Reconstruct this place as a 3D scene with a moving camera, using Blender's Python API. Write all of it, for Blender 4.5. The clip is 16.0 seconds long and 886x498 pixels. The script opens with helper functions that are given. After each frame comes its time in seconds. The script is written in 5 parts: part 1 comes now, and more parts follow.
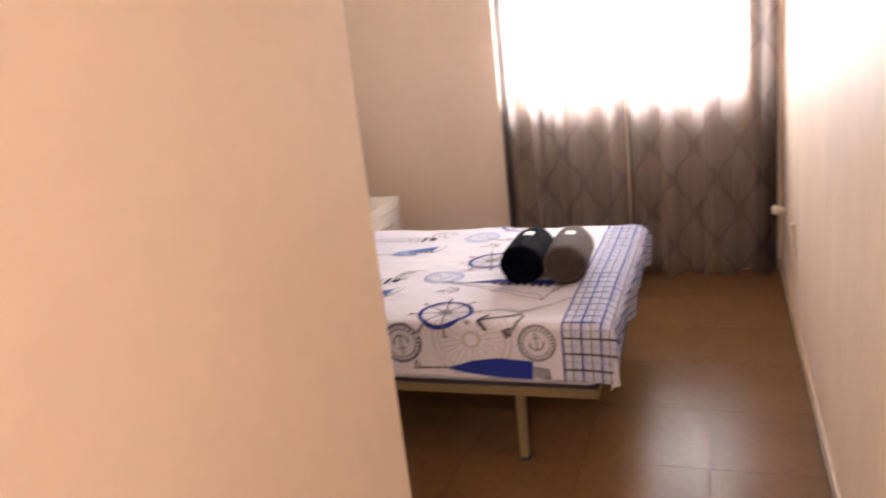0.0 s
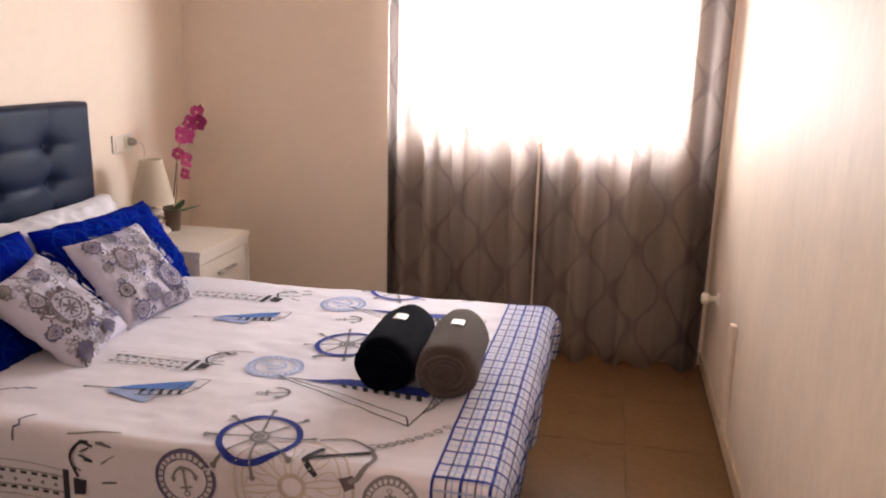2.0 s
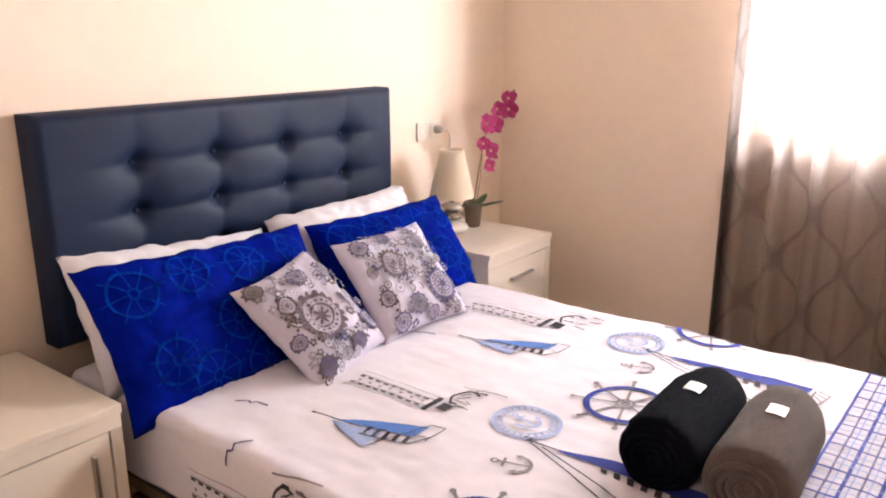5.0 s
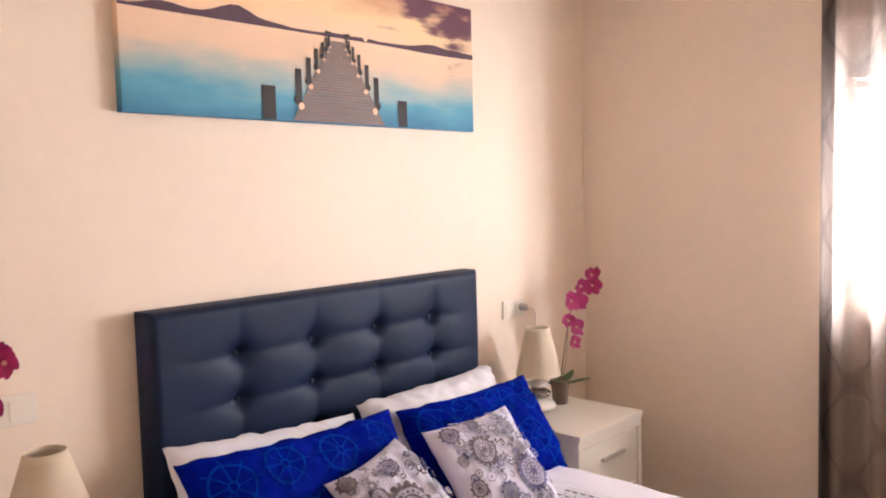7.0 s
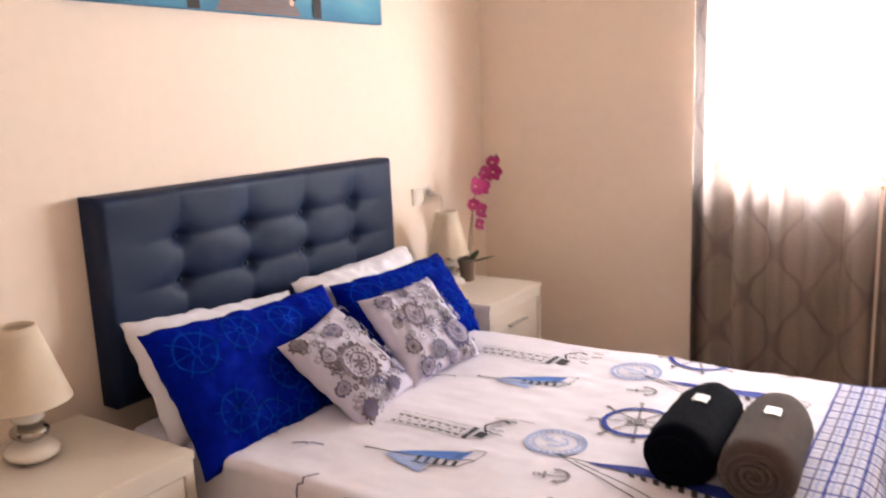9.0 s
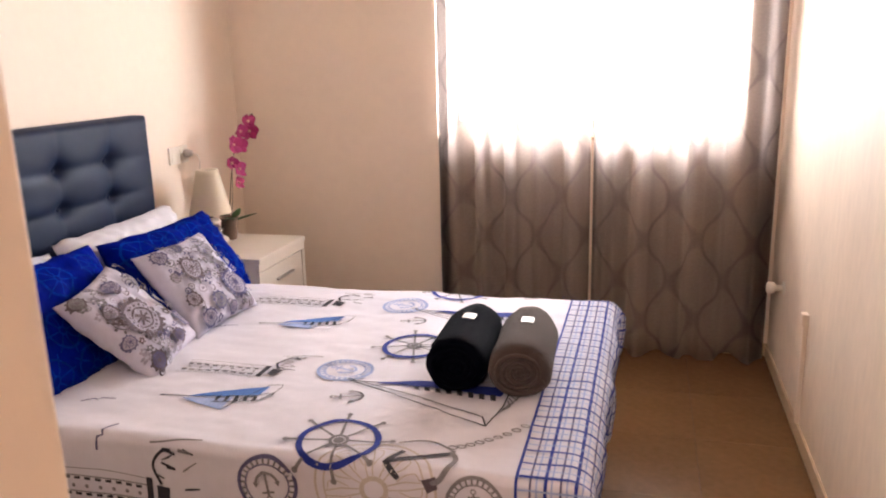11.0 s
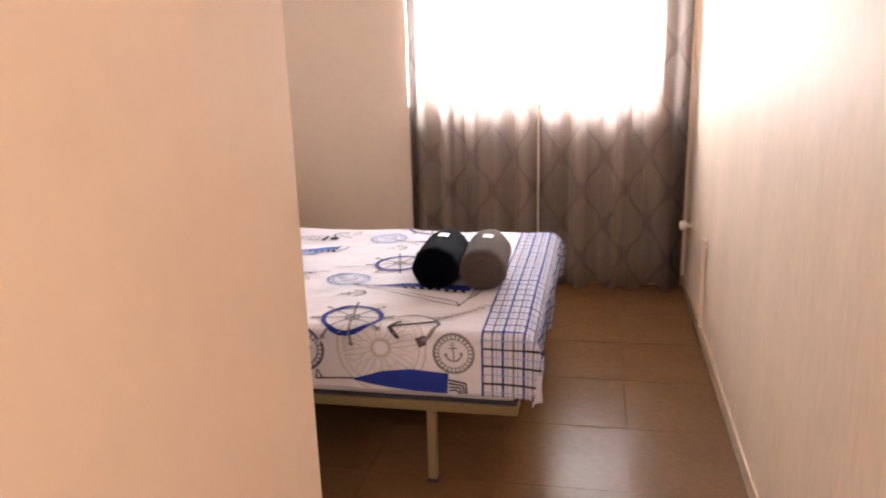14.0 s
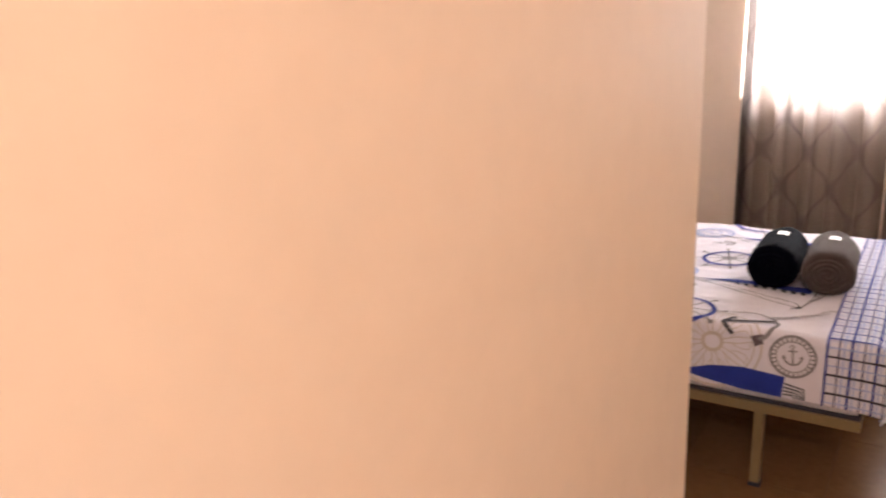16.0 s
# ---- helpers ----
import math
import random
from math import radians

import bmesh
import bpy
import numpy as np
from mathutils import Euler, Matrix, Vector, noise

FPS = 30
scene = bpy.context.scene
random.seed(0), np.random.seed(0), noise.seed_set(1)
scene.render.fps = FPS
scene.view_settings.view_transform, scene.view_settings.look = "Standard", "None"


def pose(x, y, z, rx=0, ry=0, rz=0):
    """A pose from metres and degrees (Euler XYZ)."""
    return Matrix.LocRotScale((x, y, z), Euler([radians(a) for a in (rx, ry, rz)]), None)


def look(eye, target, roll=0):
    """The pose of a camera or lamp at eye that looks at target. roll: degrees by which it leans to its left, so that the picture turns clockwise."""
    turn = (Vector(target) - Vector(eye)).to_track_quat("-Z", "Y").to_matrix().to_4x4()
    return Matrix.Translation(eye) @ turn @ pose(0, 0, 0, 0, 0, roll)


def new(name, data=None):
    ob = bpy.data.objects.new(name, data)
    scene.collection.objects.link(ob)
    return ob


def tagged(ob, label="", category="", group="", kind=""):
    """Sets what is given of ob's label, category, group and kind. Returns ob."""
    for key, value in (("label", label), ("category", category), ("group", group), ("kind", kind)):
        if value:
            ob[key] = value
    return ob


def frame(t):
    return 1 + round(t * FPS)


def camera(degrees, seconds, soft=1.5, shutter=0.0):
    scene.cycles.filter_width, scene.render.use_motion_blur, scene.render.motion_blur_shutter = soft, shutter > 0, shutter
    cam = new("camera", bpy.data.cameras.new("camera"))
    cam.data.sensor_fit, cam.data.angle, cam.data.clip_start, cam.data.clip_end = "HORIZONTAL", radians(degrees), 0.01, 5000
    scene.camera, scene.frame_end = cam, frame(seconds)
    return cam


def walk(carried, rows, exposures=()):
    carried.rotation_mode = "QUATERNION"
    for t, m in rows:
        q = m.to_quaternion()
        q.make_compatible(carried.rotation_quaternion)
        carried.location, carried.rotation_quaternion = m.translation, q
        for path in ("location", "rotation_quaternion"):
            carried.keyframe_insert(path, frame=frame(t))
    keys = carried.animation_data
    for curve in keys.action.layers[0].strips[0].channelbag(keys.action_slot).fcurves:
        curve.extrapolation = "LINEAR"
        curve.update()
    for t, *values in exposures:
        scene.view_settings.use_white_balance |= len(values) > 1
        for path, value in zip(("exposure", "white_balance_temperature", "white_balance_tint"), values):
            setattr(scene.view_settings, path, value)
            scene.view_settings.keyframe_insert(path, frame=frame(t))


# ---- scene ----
cam = camera(58.5, 16.0, soft=2.0, shutter=0.4)
PATH = [
    (0, (2.465, -1.987, 1.564), (1.799, -0.173, 1.047), -6.3),
    (0.5, (2.396, -1.758, 1.538), (1.984, 0.146, 1.087), -6.6),
    (1, (2.334, -1.48, 1.525), (1.995, 0.447, 1.123), -3.5),
    (1.5, (2.325, -1.265, 1.495), (1.949, 0.649, 1.05), 0.2),
    (2, (2.274, -1.01, 1.487), (1.878, 0.893, 1.014), 1.5),
    (2.5, (2.248, -0.82, 1.47), (1.721, 1.052, 1.005), 1.5),
    (3, (2.249, -0.618, 1.474), (1.395, 1.131, 1.011), 1.6),
    (3.2, (2.252, -0.568, 1.475), (1.286, 1.12, 1.013), 1.6),
    (5.3, (2.23, -0.392, 1.479), (1.029, 1.12, 0.958), -0.7),
    (5.5, (2.228, -0.373, 1.506), (1.015, 1.154, 1.059), -1.3),
    (6, (2.2, -0.371, 1.545), (0.941, 1.156, 1.257), -1.2),
    (6.5, (2.209, -0.43, 1.559), (0.864, 1.036, 1.359), -1.3),
    (7, (2.232, -0.474, 1.586), (0.866, 0.98, 1.443), -1.5),
    (7.5, (2.216, -0.467, 1.587), (0.897, 1.029, 1.439), -0.5),
    (8, (2.213, -0.585, 1.566), (0.877, 0.891, 1.364), -0.6),
    (8.5, (2.243, -0.677, 1.547), (0.984, 0.852, 1.267), -1.6),
    (9, (2.239, -0.777, 1.51), (1.137, 0.849, 1.136), -2.4),
    (9.5, (2.231, -0.87, 1.494), (1.28, 0.834, 1.055), -1.7),
    (10, (2.199, -0.881, 1.486), (1.469, 0.921, 1.018), -2.1),
    (10.2, (2.175, -0.88, 1.478), (1.542, 0.955, 0.997), -2.2),
    (12.3, (2.243, -1.469, 1.488), (1.797, 0.429, 1.039), -1.0),
    (12.5, (2.246, -1.524, 1.508), (1.802, 0.372, 1.049), -1.0),
    (13, (2.235, -1.631, 1.499), (1.924, 0.291, 1.041), -1.6),
    (13.5, (2.24, -1.726, 1.485), (2.0, 0.198, 0.996), -1.5),
    (14, (2.286, -1.772, 1.463), (1.904, 0.123, 0.952), -1.5),
    (14.5, (2.304, -1.799, 1.483), (1.79, 0.068, 0.983), -1.5),
    (15, (2.284, -1.852, 1.48), (1.617, -0.03, 0.997), -1.0),
    (15.5, (2.22, -1.882, 1.479), (1.362, -0.145, 0.983), -1.4),
    (16, (2.145, -1.918, 1.469), (1.114, -0.285, 0.951), -1.7),
]
EXPOSURES = [(0.0, 0.05), (1.0, -0.38), (1.5, -0.42), (2.0, -0.25), (3.0, -0.12), (5.5, 0.4), (6.0, 0.1), (6.5, 0.04), (7.5, 0.04), (9.0, 0.1), (9.5, 0.25), (10.0, 0.2), (12.5, -0.15), (14.5, 0.15), (16.0, 0.03)]
walk(cam, [(t, look(e, g, r)) for t, e, g, r in PATH], EXPOSURES)

# ---------------------------------------------------------------- light
WINDOW_WATTS = 1080.0
world = bpy.data.worlds.new("world")
scene.world = world
world.use_nodes = True
wn = world.node_tree
sky = wn.nodes.new("ShaderNodeTexSky")
sky.sky_type = 'NISHITA'
sky.sun_disc = False
sky.sun_elevation = radians(48)
sky.sun_rotation = radians(120)
wn.nodes["Background"].inputs["Strength"].default_value = 0.12
wn.links.new(sky.outputs["Color"], wn.nodes["Background"].inputs["Color"])


def area_light(name, m, sx, sy, watts, colour):
    data = bpy.data.lights.new(name, 'AREA')
    data.shape, data.size, data.size_y, data.energy, data.color = 'RECTANGLE', sx, sy, watts, colour
    ob = new(name, data)
    ob.matrix_world = m
    return ob


# added lamp outside the window for the sky's light, turned to favour the headboard wall
area_light("window_daylight", look((2.02, 4.02, 1.46), (0.40, 0.40, 1.34)), 3.10, 1.50, WINDOW_WATTS, (0.985, 0.975, 1.0))
# hallway ceiling lamp behind the walker
area_light("hall_lamp_light", look((2.31, -2.75, 2.52), (2.31, -2.70, 0.0)), 0.26, 0.26, 30.0, (1.0, 0.855, 0.775))


# ---------------------------------------------------------------- materials
def material(name, colour, rough=0.6, metal=0.0, vary=0.06, scale=8.0, bump=0.0, bump_scale=60.0, fine=0.0,
             fine_scale=400.0, sheen=0.0, spec=0.5, stretch=(1, 1, 1), rand=0.0, trans=0.0):
    """A principled material with colour drift at two scales and a fine relief."""
    m = bpy.data.materials.new(name)
    m.use_nodes = True
    nt = m.node_tree
    b = nt.nodes["Principled BSDF"]
    b.inputs["Roughness"].default_value = rough
    b.inputs["Metallic"].default_value = metal
    b.inputs["Specular IOR Level"].default_value = spec
    b.inputs["Sheen Weight"].default_value = sheen
    tc = nt.nodes.new("ShaderNodeTexCoord")
    mp = nt.nodes.new("ShaderNodeMapping")
    mp.inputs["Scale"].default_value = stretch
    nt.links.new(tc.outputs["Object"], mp.inputs["Vector"])
    n1 = nt.nodes.new("ShaderNodeTexNoise")
    n1.inputs["Scale"].default_value, n1.inputs["Detail"].default_value = scale, 5
    n2 = nt.nodes.new("ShaderNodeTexNoise")
    n2.inputs["Scale"].default_value, n2.inputs["Detail"].default_value = scale * 9, 3
    for n in (n1, n2):
        nt.links.new(mp.outputs["Vector"], n.inputs["Vector"])
    add = nt.nodes.new("ShaderNodeMath")
    add.operation = 'ADD'
    nt.links.new(n1.outputs["Fac"], add.inputs[0])
    nt.links.new(n2.outputs["Fac"], add.inputs[1])
    mr = nt.nodes.new("ShaderNodeMapRange")
    mr.inputs["From Min"].default_value, mr.inputs["From Max"].default_value = 0.6, 1.4
    mr.inputs["To Min"].default_value, mr.inputs["To Max"].default_value = 1 - vary, 1 + vary
    nt.links.new(add.outputs[0], mr.inputs["Value"])
    mul = nt.nodes.new("ShaderNodeVectorMath")
    mul.operation = 'SCALE'
    mul.inputs[0].default_value = colour
    fac = mr.outputs["Result"]
    if rand:
        oi = nt.nodes.new("ShaderNodeObjectInfo")
        rr = nt.nodes.new("ShaderNodeMapRange")
        rr.inputs["To Min"].default_value, rr.inputs["To Max"].default_value = 1 - rand, 1 + rand
        nt.links.new(oi.outputs["Random"], rr.inputs["Value"])
        mm = nt.nodes.new("ShaderNodeMath")
        mm.operation = 'MULTIPLY'
        nt.links.new(fac, mm.inputs[0])
        nt.links.new(rr.outputs["Result"], mm.inputs[1])
        fac = mm.outputs[0]
    nt.links.new(fac, mul.inputs["Scale"])
    nt.links.new(mul.outputs["Vector"], b.inputs["Base Color"])
    last = None
    for sc, st in ((bump_scale, bump), (fine_scale, fine)):
        if st:
            n = nt.nodes.new("ShaderNodeTexNoise")
            n.inputs["Scale"].default_value, n.inputs["Detail"].default_value = sc, 4
            nt.links.new(mp.outputs["Vector"], n.inputs["Vector"])
            bp = nt.nodes.new("ShaderNodeBump")
            bp.inputs["Strength"].default_value, bp.inputs["Distance"].default_value = st, 0.004
            nt.links.new(n.outputs["Fac"], bp.inputs["Height"])
            if last:
                nt.links.new(last, bp.inputs["Normal"])
            last = bp.outputs["Normal"]
    if last:
        nt.links.new(last, b.inputs["Normal"])
    if trans:
        t = nt.nodes.new("ShaderNodeBsdfTranslucent")
        nt.links.new(mul.outputs["Vector"], t.inputs["Color"])
        mix = nt.nodes.new("ShaderNodeMixShader")
        mix.inputs[0].default_value = trans
        nt.links.new(b.outputs[0], mix.inputs[1])
        nt.links.new(t.outputs[0], mix.inputs[2])
        nt.links.new(mix.outputs[0], nt.nodes["Material Output"].inputs["Surface"])
    return m


M_WALL = material("wall_paint", (0.83, 0.698, 0.585), 0.62, vary=0.03, scale=2.2, bump=0.06, bump_scale=14, fine=0.07, fine_scale=120, spec=0.3)
M_WALL_E = material("rough_wall_paint", (0.80, 0.655, 0.525), 0.6, vary=0.09, scale=2.5, bump=0.5, bump_scale=9, fine=0.25,
                    fine_scale=70, spec=0.3, stretch=(1, 1.5, 0.5))
M_CEIL = material("ceiling_paint", (0.80, 0.74, 0.66), 0.8, vary=0.02, scale=3)
M_TILE = material("floor_tile_glaze", (0.150, 0.080, 0.036), 0.24, vary=0.16, scale=3.5, bump=0.05, bump_scale=7, rand=0.04, spec=0.075)
M_GROUT = material("grout", (0.125, 0.068, 0.033), 0.9, vary=0.12)
M_SKIRT = material("skirting_glaze", (0.50, 0.36, 0.23), 0.3, vary=0.08, scale=5)
M_WHITE = material("white_lacquer", (0.70, 0.63, 0.55), 0.32, vary=0.025, scale=3)
M_PLASTIC = material("white_plastic", (0.78, 0.71, 0.63), 0.35, vary=0.02)
M_PVC = material("window_frame_white", (0.75, 0.74, 0.72), 0.35, vary=0.02)
M_METAL = material("brushed_steel", (0.55, 0.53, 0.50), 0.3, metal=1.0, vary=0.05, scale=20)
M_CHROME = material("chrome", (0.42, 0.40, 0.38), 0.12, metal=1.0, vary=0.05)
M_BEDFRAME = material("beige_enamel", (0.20, 0.142, 0.068), 0.45, vary=0.08, scale=12)
M_LEATHER = material("blue_faux_leather", (0.0062, 0.0140, 0.043), 0.48, vary=0.14, scale=6, bump=0.10, bump_scale=30, fine=0.2, fine_scale=500, spec=0.2)
M_LINEN = material("white_linen", (0.70, 0.68, 0.74), 0.9, vary=0.04, scale=5, bump=0.35, bump_scale=22, fine=0.15, sheen=0.2)
M_CUSHION = material("printed_cushion_ground", (0.56, 0.53, 0.64), 0.9, vary=0.06, scale=7, bump=0.3, bump_scale=24, fine=0.15, sheen=0.15)
M_QUILT = material("printed_cotton_ground", (0.675, 0.645, 0.725), 0.9, vary=0.045, scale=4, bump=0.42, bump_scale=16, fine=0.15, sheen=0.2)
M_BLUE = material("royal_blue_satin", (0.0, 0.0065, 0.20), 0.8, vary=0.28, scale=4, bump=0.3, bump_scale=18, fine=0.1, spec=0.03)
M_BLUE_PRINT = material("lighter_blue_print", (0.0, 0.025, 0.25), 0.8, vary=0.7, scale=5, spec=0.03)
M_INK_BLUE = material("ink_royal_blue", (0.008, 0.024, 0.25), 0.85, vary=0.25, scale=14)
M_INK_MID = material("ink_sky_blue", (0.075, 0.18, 0.50), 0.85, vary=0.25, scale=14)
M_INK_PALE = material("ink_pale_blue", (0.33, 0.40, 0.64), 0.85, vary=0.2, scale=16)
M_INK_VIOLET = material("ink_violet_grey", (0.105, 0.092, 0.19), 0.85, vary=0.3, scale=18)
M_INK_GREY = material("ink_grey", (0.21, 0.195, 0.215), 0.85, vary=0.3, scale=18)
M_INK_BROWN = material("ink_brown_grey", (0.115, 0.085, 0.10), 0.85, vary=0.3, scale=18)
M_INK_TINT = material("ink_mauve_tint", (0.36, 0.325, 0.40), 0.85, vary=0.2, scale=18)
M_INK_DARK = material("ink_charcoal", (0.035, 0.032, 0.045), 0.85, vary=0.3, scale=20)
M_INK_FAINT = material("ink_faint_beige", (0.50, 0.44, 0.41), 0.85, vary=0.15, scale=18)
M_TOWEL_BLACK = material("black_terry", (0.0018, 0.0022, 0.006), 0.95, vary=0.25, scale=30, bump=0.8, bump_scale=160, fine=0.7, fine_scale=600, spec=0.05)
M_TOWEL_GREY = material("grey_terry", (0.075, 0.055, 0.050), 0.95, vary=0.22, scale=30, bump=0.8, bump_scale=160, fine=0.7, fine_scale=600, sheen=0.12, spec=0.1)
M_LABEL = material("paper_tag", (0.85, 0.84, 0.82), 0.4, vary=0.03)
M_SHADE = material("cream_fabric_shade", (0.80, 0.70, 0.56), 0.85, vary=0.03, scale=20, fine=0.2, fine_scale=300, trans=0.35)
M_CERAMIC = material("glazed_ceramic", (0.78, 0.72, 0.66), 0.15, vary=0.03)
M_POT = material("brown_pot", (0.17, 0.115, 0.085), 0.6, vary=0.12, scale=15, bump=0.1)
M_LEAF = material("orchid_leaf", (0.03, 0.085, 0.022), 0.45, vary=0.25, scale=18)
M_STEM = material("orchid_stem", (0.13, 0.085, 0.05), 0.6, vary=0.15)
M_PETAL = material("magenta_petal", (0.33, 0.012, 0.115), 0.6, vary=0.35, scale=40, trans=0.3)
M_PETAL_PALE = material("pale_petal_heart", (0.72, 0.42, 0.34), 0.6, vary=0.2, scale=40)
M_SOIL = material("soil", (0.03, 0.02, 0.014), 0.95, vary=0.4, scale=60, bump=0.8)
M_CABLE = material("grey_cable", (0.45, 0.42, 0.40), 0.5)
M_DARKWOOD = material("pier_post_print", (0.028, 0.022, 0.022), 0.7, vary=0.2, scale=30)
M_PLANK = material("pier_plank_print", (0.19, 0.135, 0.125), 0.7, vary=0.3, scale=30, stretch=(1, 0.3, 4))
M_GLOW_PRINT = material("lantern_print", (0.85, 0.55, 0.38), 0.7, vary=0.1)
M_HILL = material("hill_print", (0.085, 0.04, 0.065), 0.7, vary=0.3, scale=20)
M_LAMP_GLASS = material("opal_glass", (0.8, 0.78, 0.74), 0.3)


def emit_material(name, colour, strength):
    m = bpy.data.materials.new(name)
    m.use_nodes = True
    b = m.node_tree.nodes["Principled BSDF"]
    b.inputs["Base Color"].default_value = (*colour, 1)
    b.inputs["Emission Color"].default_value = (*colour, 1)
    b.inputs["Emission Strength"].default_value = strength
    return m


def glass_material():
    m = bpy.data.materials.new("window_glass")
    m.use_nodes = True
    b = m.node_tree.nodes["Principled BSDF"]
    b.inputs["Transmission Weight"].default_value = 1.0
    b.inputs["Roughness"].default_value = 0.0
    b.inputs["IOR"].default_value = 1.45
    return m


M_GLASS = glass_material()


def curtain_material(sheer, pattern=1.0, glow=3.1):
    """Grey-brown voile with a darker woven ogee lattice and fold shade in its colour; lets part of the daylight
    through.
    """
    m = bpy.data.materials.new("patterned_voile")
    m.use_nodes = True
    nt = m.node_tree
    nt.nodes.remove(nt.nodes["Principled BSDF"])
    N = nt.nodes.new

    def op(kind, a, b=None):
        n = N("ShaderNodeMath")
        n.operation = kind
        for i, v in enumerate((a, b)):
            if v is None:
                continue
            if isinstance(v, (int, float)):
                n.inputs[i].default_value = v
            else:
                nt.links.new(v, n.inputs[i])
        return n.outputs[0]

    uv = N("ShaderNodeUVMap")
    uv.uv_map = "cloth"
    sp = N("ShaderNodeSeparateXYZ")
    nt.links.new(uv.outputs["UV"], sp.inputs[0])
    ca = op('COSINE', op('MULTIPLY', sp.outputs[0], 2 * math.pi / 0.310))
    cb = op('SINE', op('MULTIPLY', op('COSINE', op('MULTIPLY', sp.outputs[1], 2 * math.pi / 0.40)), 1.12))
    f = op('ABSOLUTE', op('ADD', ca, cb))
    line = N("ShaderNodeMapRange")
    line.interpolation_type = 'SMOOTHSTEP'
    for k, v in (("From Min", 0.03), ("From Max", 0.34), ("To Min", 1.0), ("To Max", 0.0)):
        line.inputs[k].default_value = v
    nt.links.new(f, line.inputs["Value"])
    weave = N("ShaderNodeTexNoise")
    weave.inputs["Scale"].default_value = 90
    nt.links.new(uv.outputs["UV"], weave.inputs["Vector"])
    # upright noise streaks: shade of overlapping folds put into the colour and sheerness
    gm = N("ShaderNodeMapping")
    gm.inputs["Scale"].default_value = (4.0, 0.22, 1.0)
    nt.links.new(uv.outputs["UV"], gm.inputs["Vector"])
    fold_streaks = N("ShaderNodeTexNoise")
    fold_streaks.inputs["Scale"].default_value, fold_streaks.inputs["Detail"].default_value = 1.6, 3
    nt.links.new(gm.outputs["Vector"], fold_streaks.inputs["Vector"])
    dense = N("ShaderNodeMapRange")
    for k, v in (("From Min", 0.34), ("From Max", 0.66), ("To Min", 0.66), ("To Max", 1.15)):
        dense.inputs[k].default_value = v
    nt.links.new(fold_streaks.outputs["Fac"], dense.inputs["Value"])
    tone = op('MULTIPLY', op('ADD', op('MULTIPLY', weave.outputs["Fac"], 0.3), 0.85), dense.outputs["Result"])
    mix = N("ShaderNodeMix")
    mix.data_type = 'RGBA'
    mix.inputs["A"].default_value = (0.158, 0.130, 0.118, 1)
    mix.inputs["B"].default_value = (0.100, 0.082, 0.077, 1)
    drift = N("ShaderNodeTexNoise")
    drift.inputs["Scale"].default_value = 3.5
    nt.links.new(uv.outputs["UV"], drift.inputs["Vector"])
    figure = op('MULTIPLY', op('MULTIPLY', line.outputs["Result"], op('ADD', op('MULTIPLY', drift.outputs["Fac"], 1.2), 0.25)), pattern)
    nt.links.new(figure, mix.inputs["Factor"])
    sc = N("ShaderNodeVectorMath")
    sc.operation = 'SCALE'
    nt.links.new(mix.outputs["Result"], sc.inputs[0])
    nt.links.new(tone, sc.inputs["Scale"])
    d, t, tr = N("ShaderNodeBsdfDiffuse"), N("ShaderNodeBsdfTranslucent"), N("ShaderNodeBsdfTransparent")
    nt.links.new(sc.outputs["Vector"], d.inputs["Color"])
    lit = N("ShaderNodeVectorMath")
    lit.operation = 'SCALE'
    lit.inputs["Scale"].default_value = glow
    nt.links.new(sc.outputs["Vector"], lit.inputs[0])
    nt.links.new(lit.outputs["Vector"], t.inputs["Color"])
    m1, m2 = N("ShaderNodeMixShader"), N("ShaderNodeMixShader")
    m1.inputs[0].default_value = 0.5
    nt.links.new(d.outputs[0], m1.inputs[1])
    nt.links.new(t.outputs[0], m1.inputs[2])
    nt.links.new(op('MULTIPLY', op('SUBTRACT', 1.0, op('MULTIPLY', figure, 0.22)), op('MULTIPLY', dense.outputs["Result"], sheer)), m2.inputs[0])
    nt.links.new(m1.outputs[0], m2.inputs[1])
    nt.links.new(tr.outputs[0], m2.inputs[2])
    nt.links.new(m2.outputs[0], nt.nodes["Material Output"].inputs["Surface"])
    return m


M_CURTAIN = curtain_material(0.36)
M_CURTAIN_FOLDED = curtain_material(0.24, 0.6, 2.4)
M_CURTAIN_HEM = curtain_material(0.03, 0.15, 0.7)


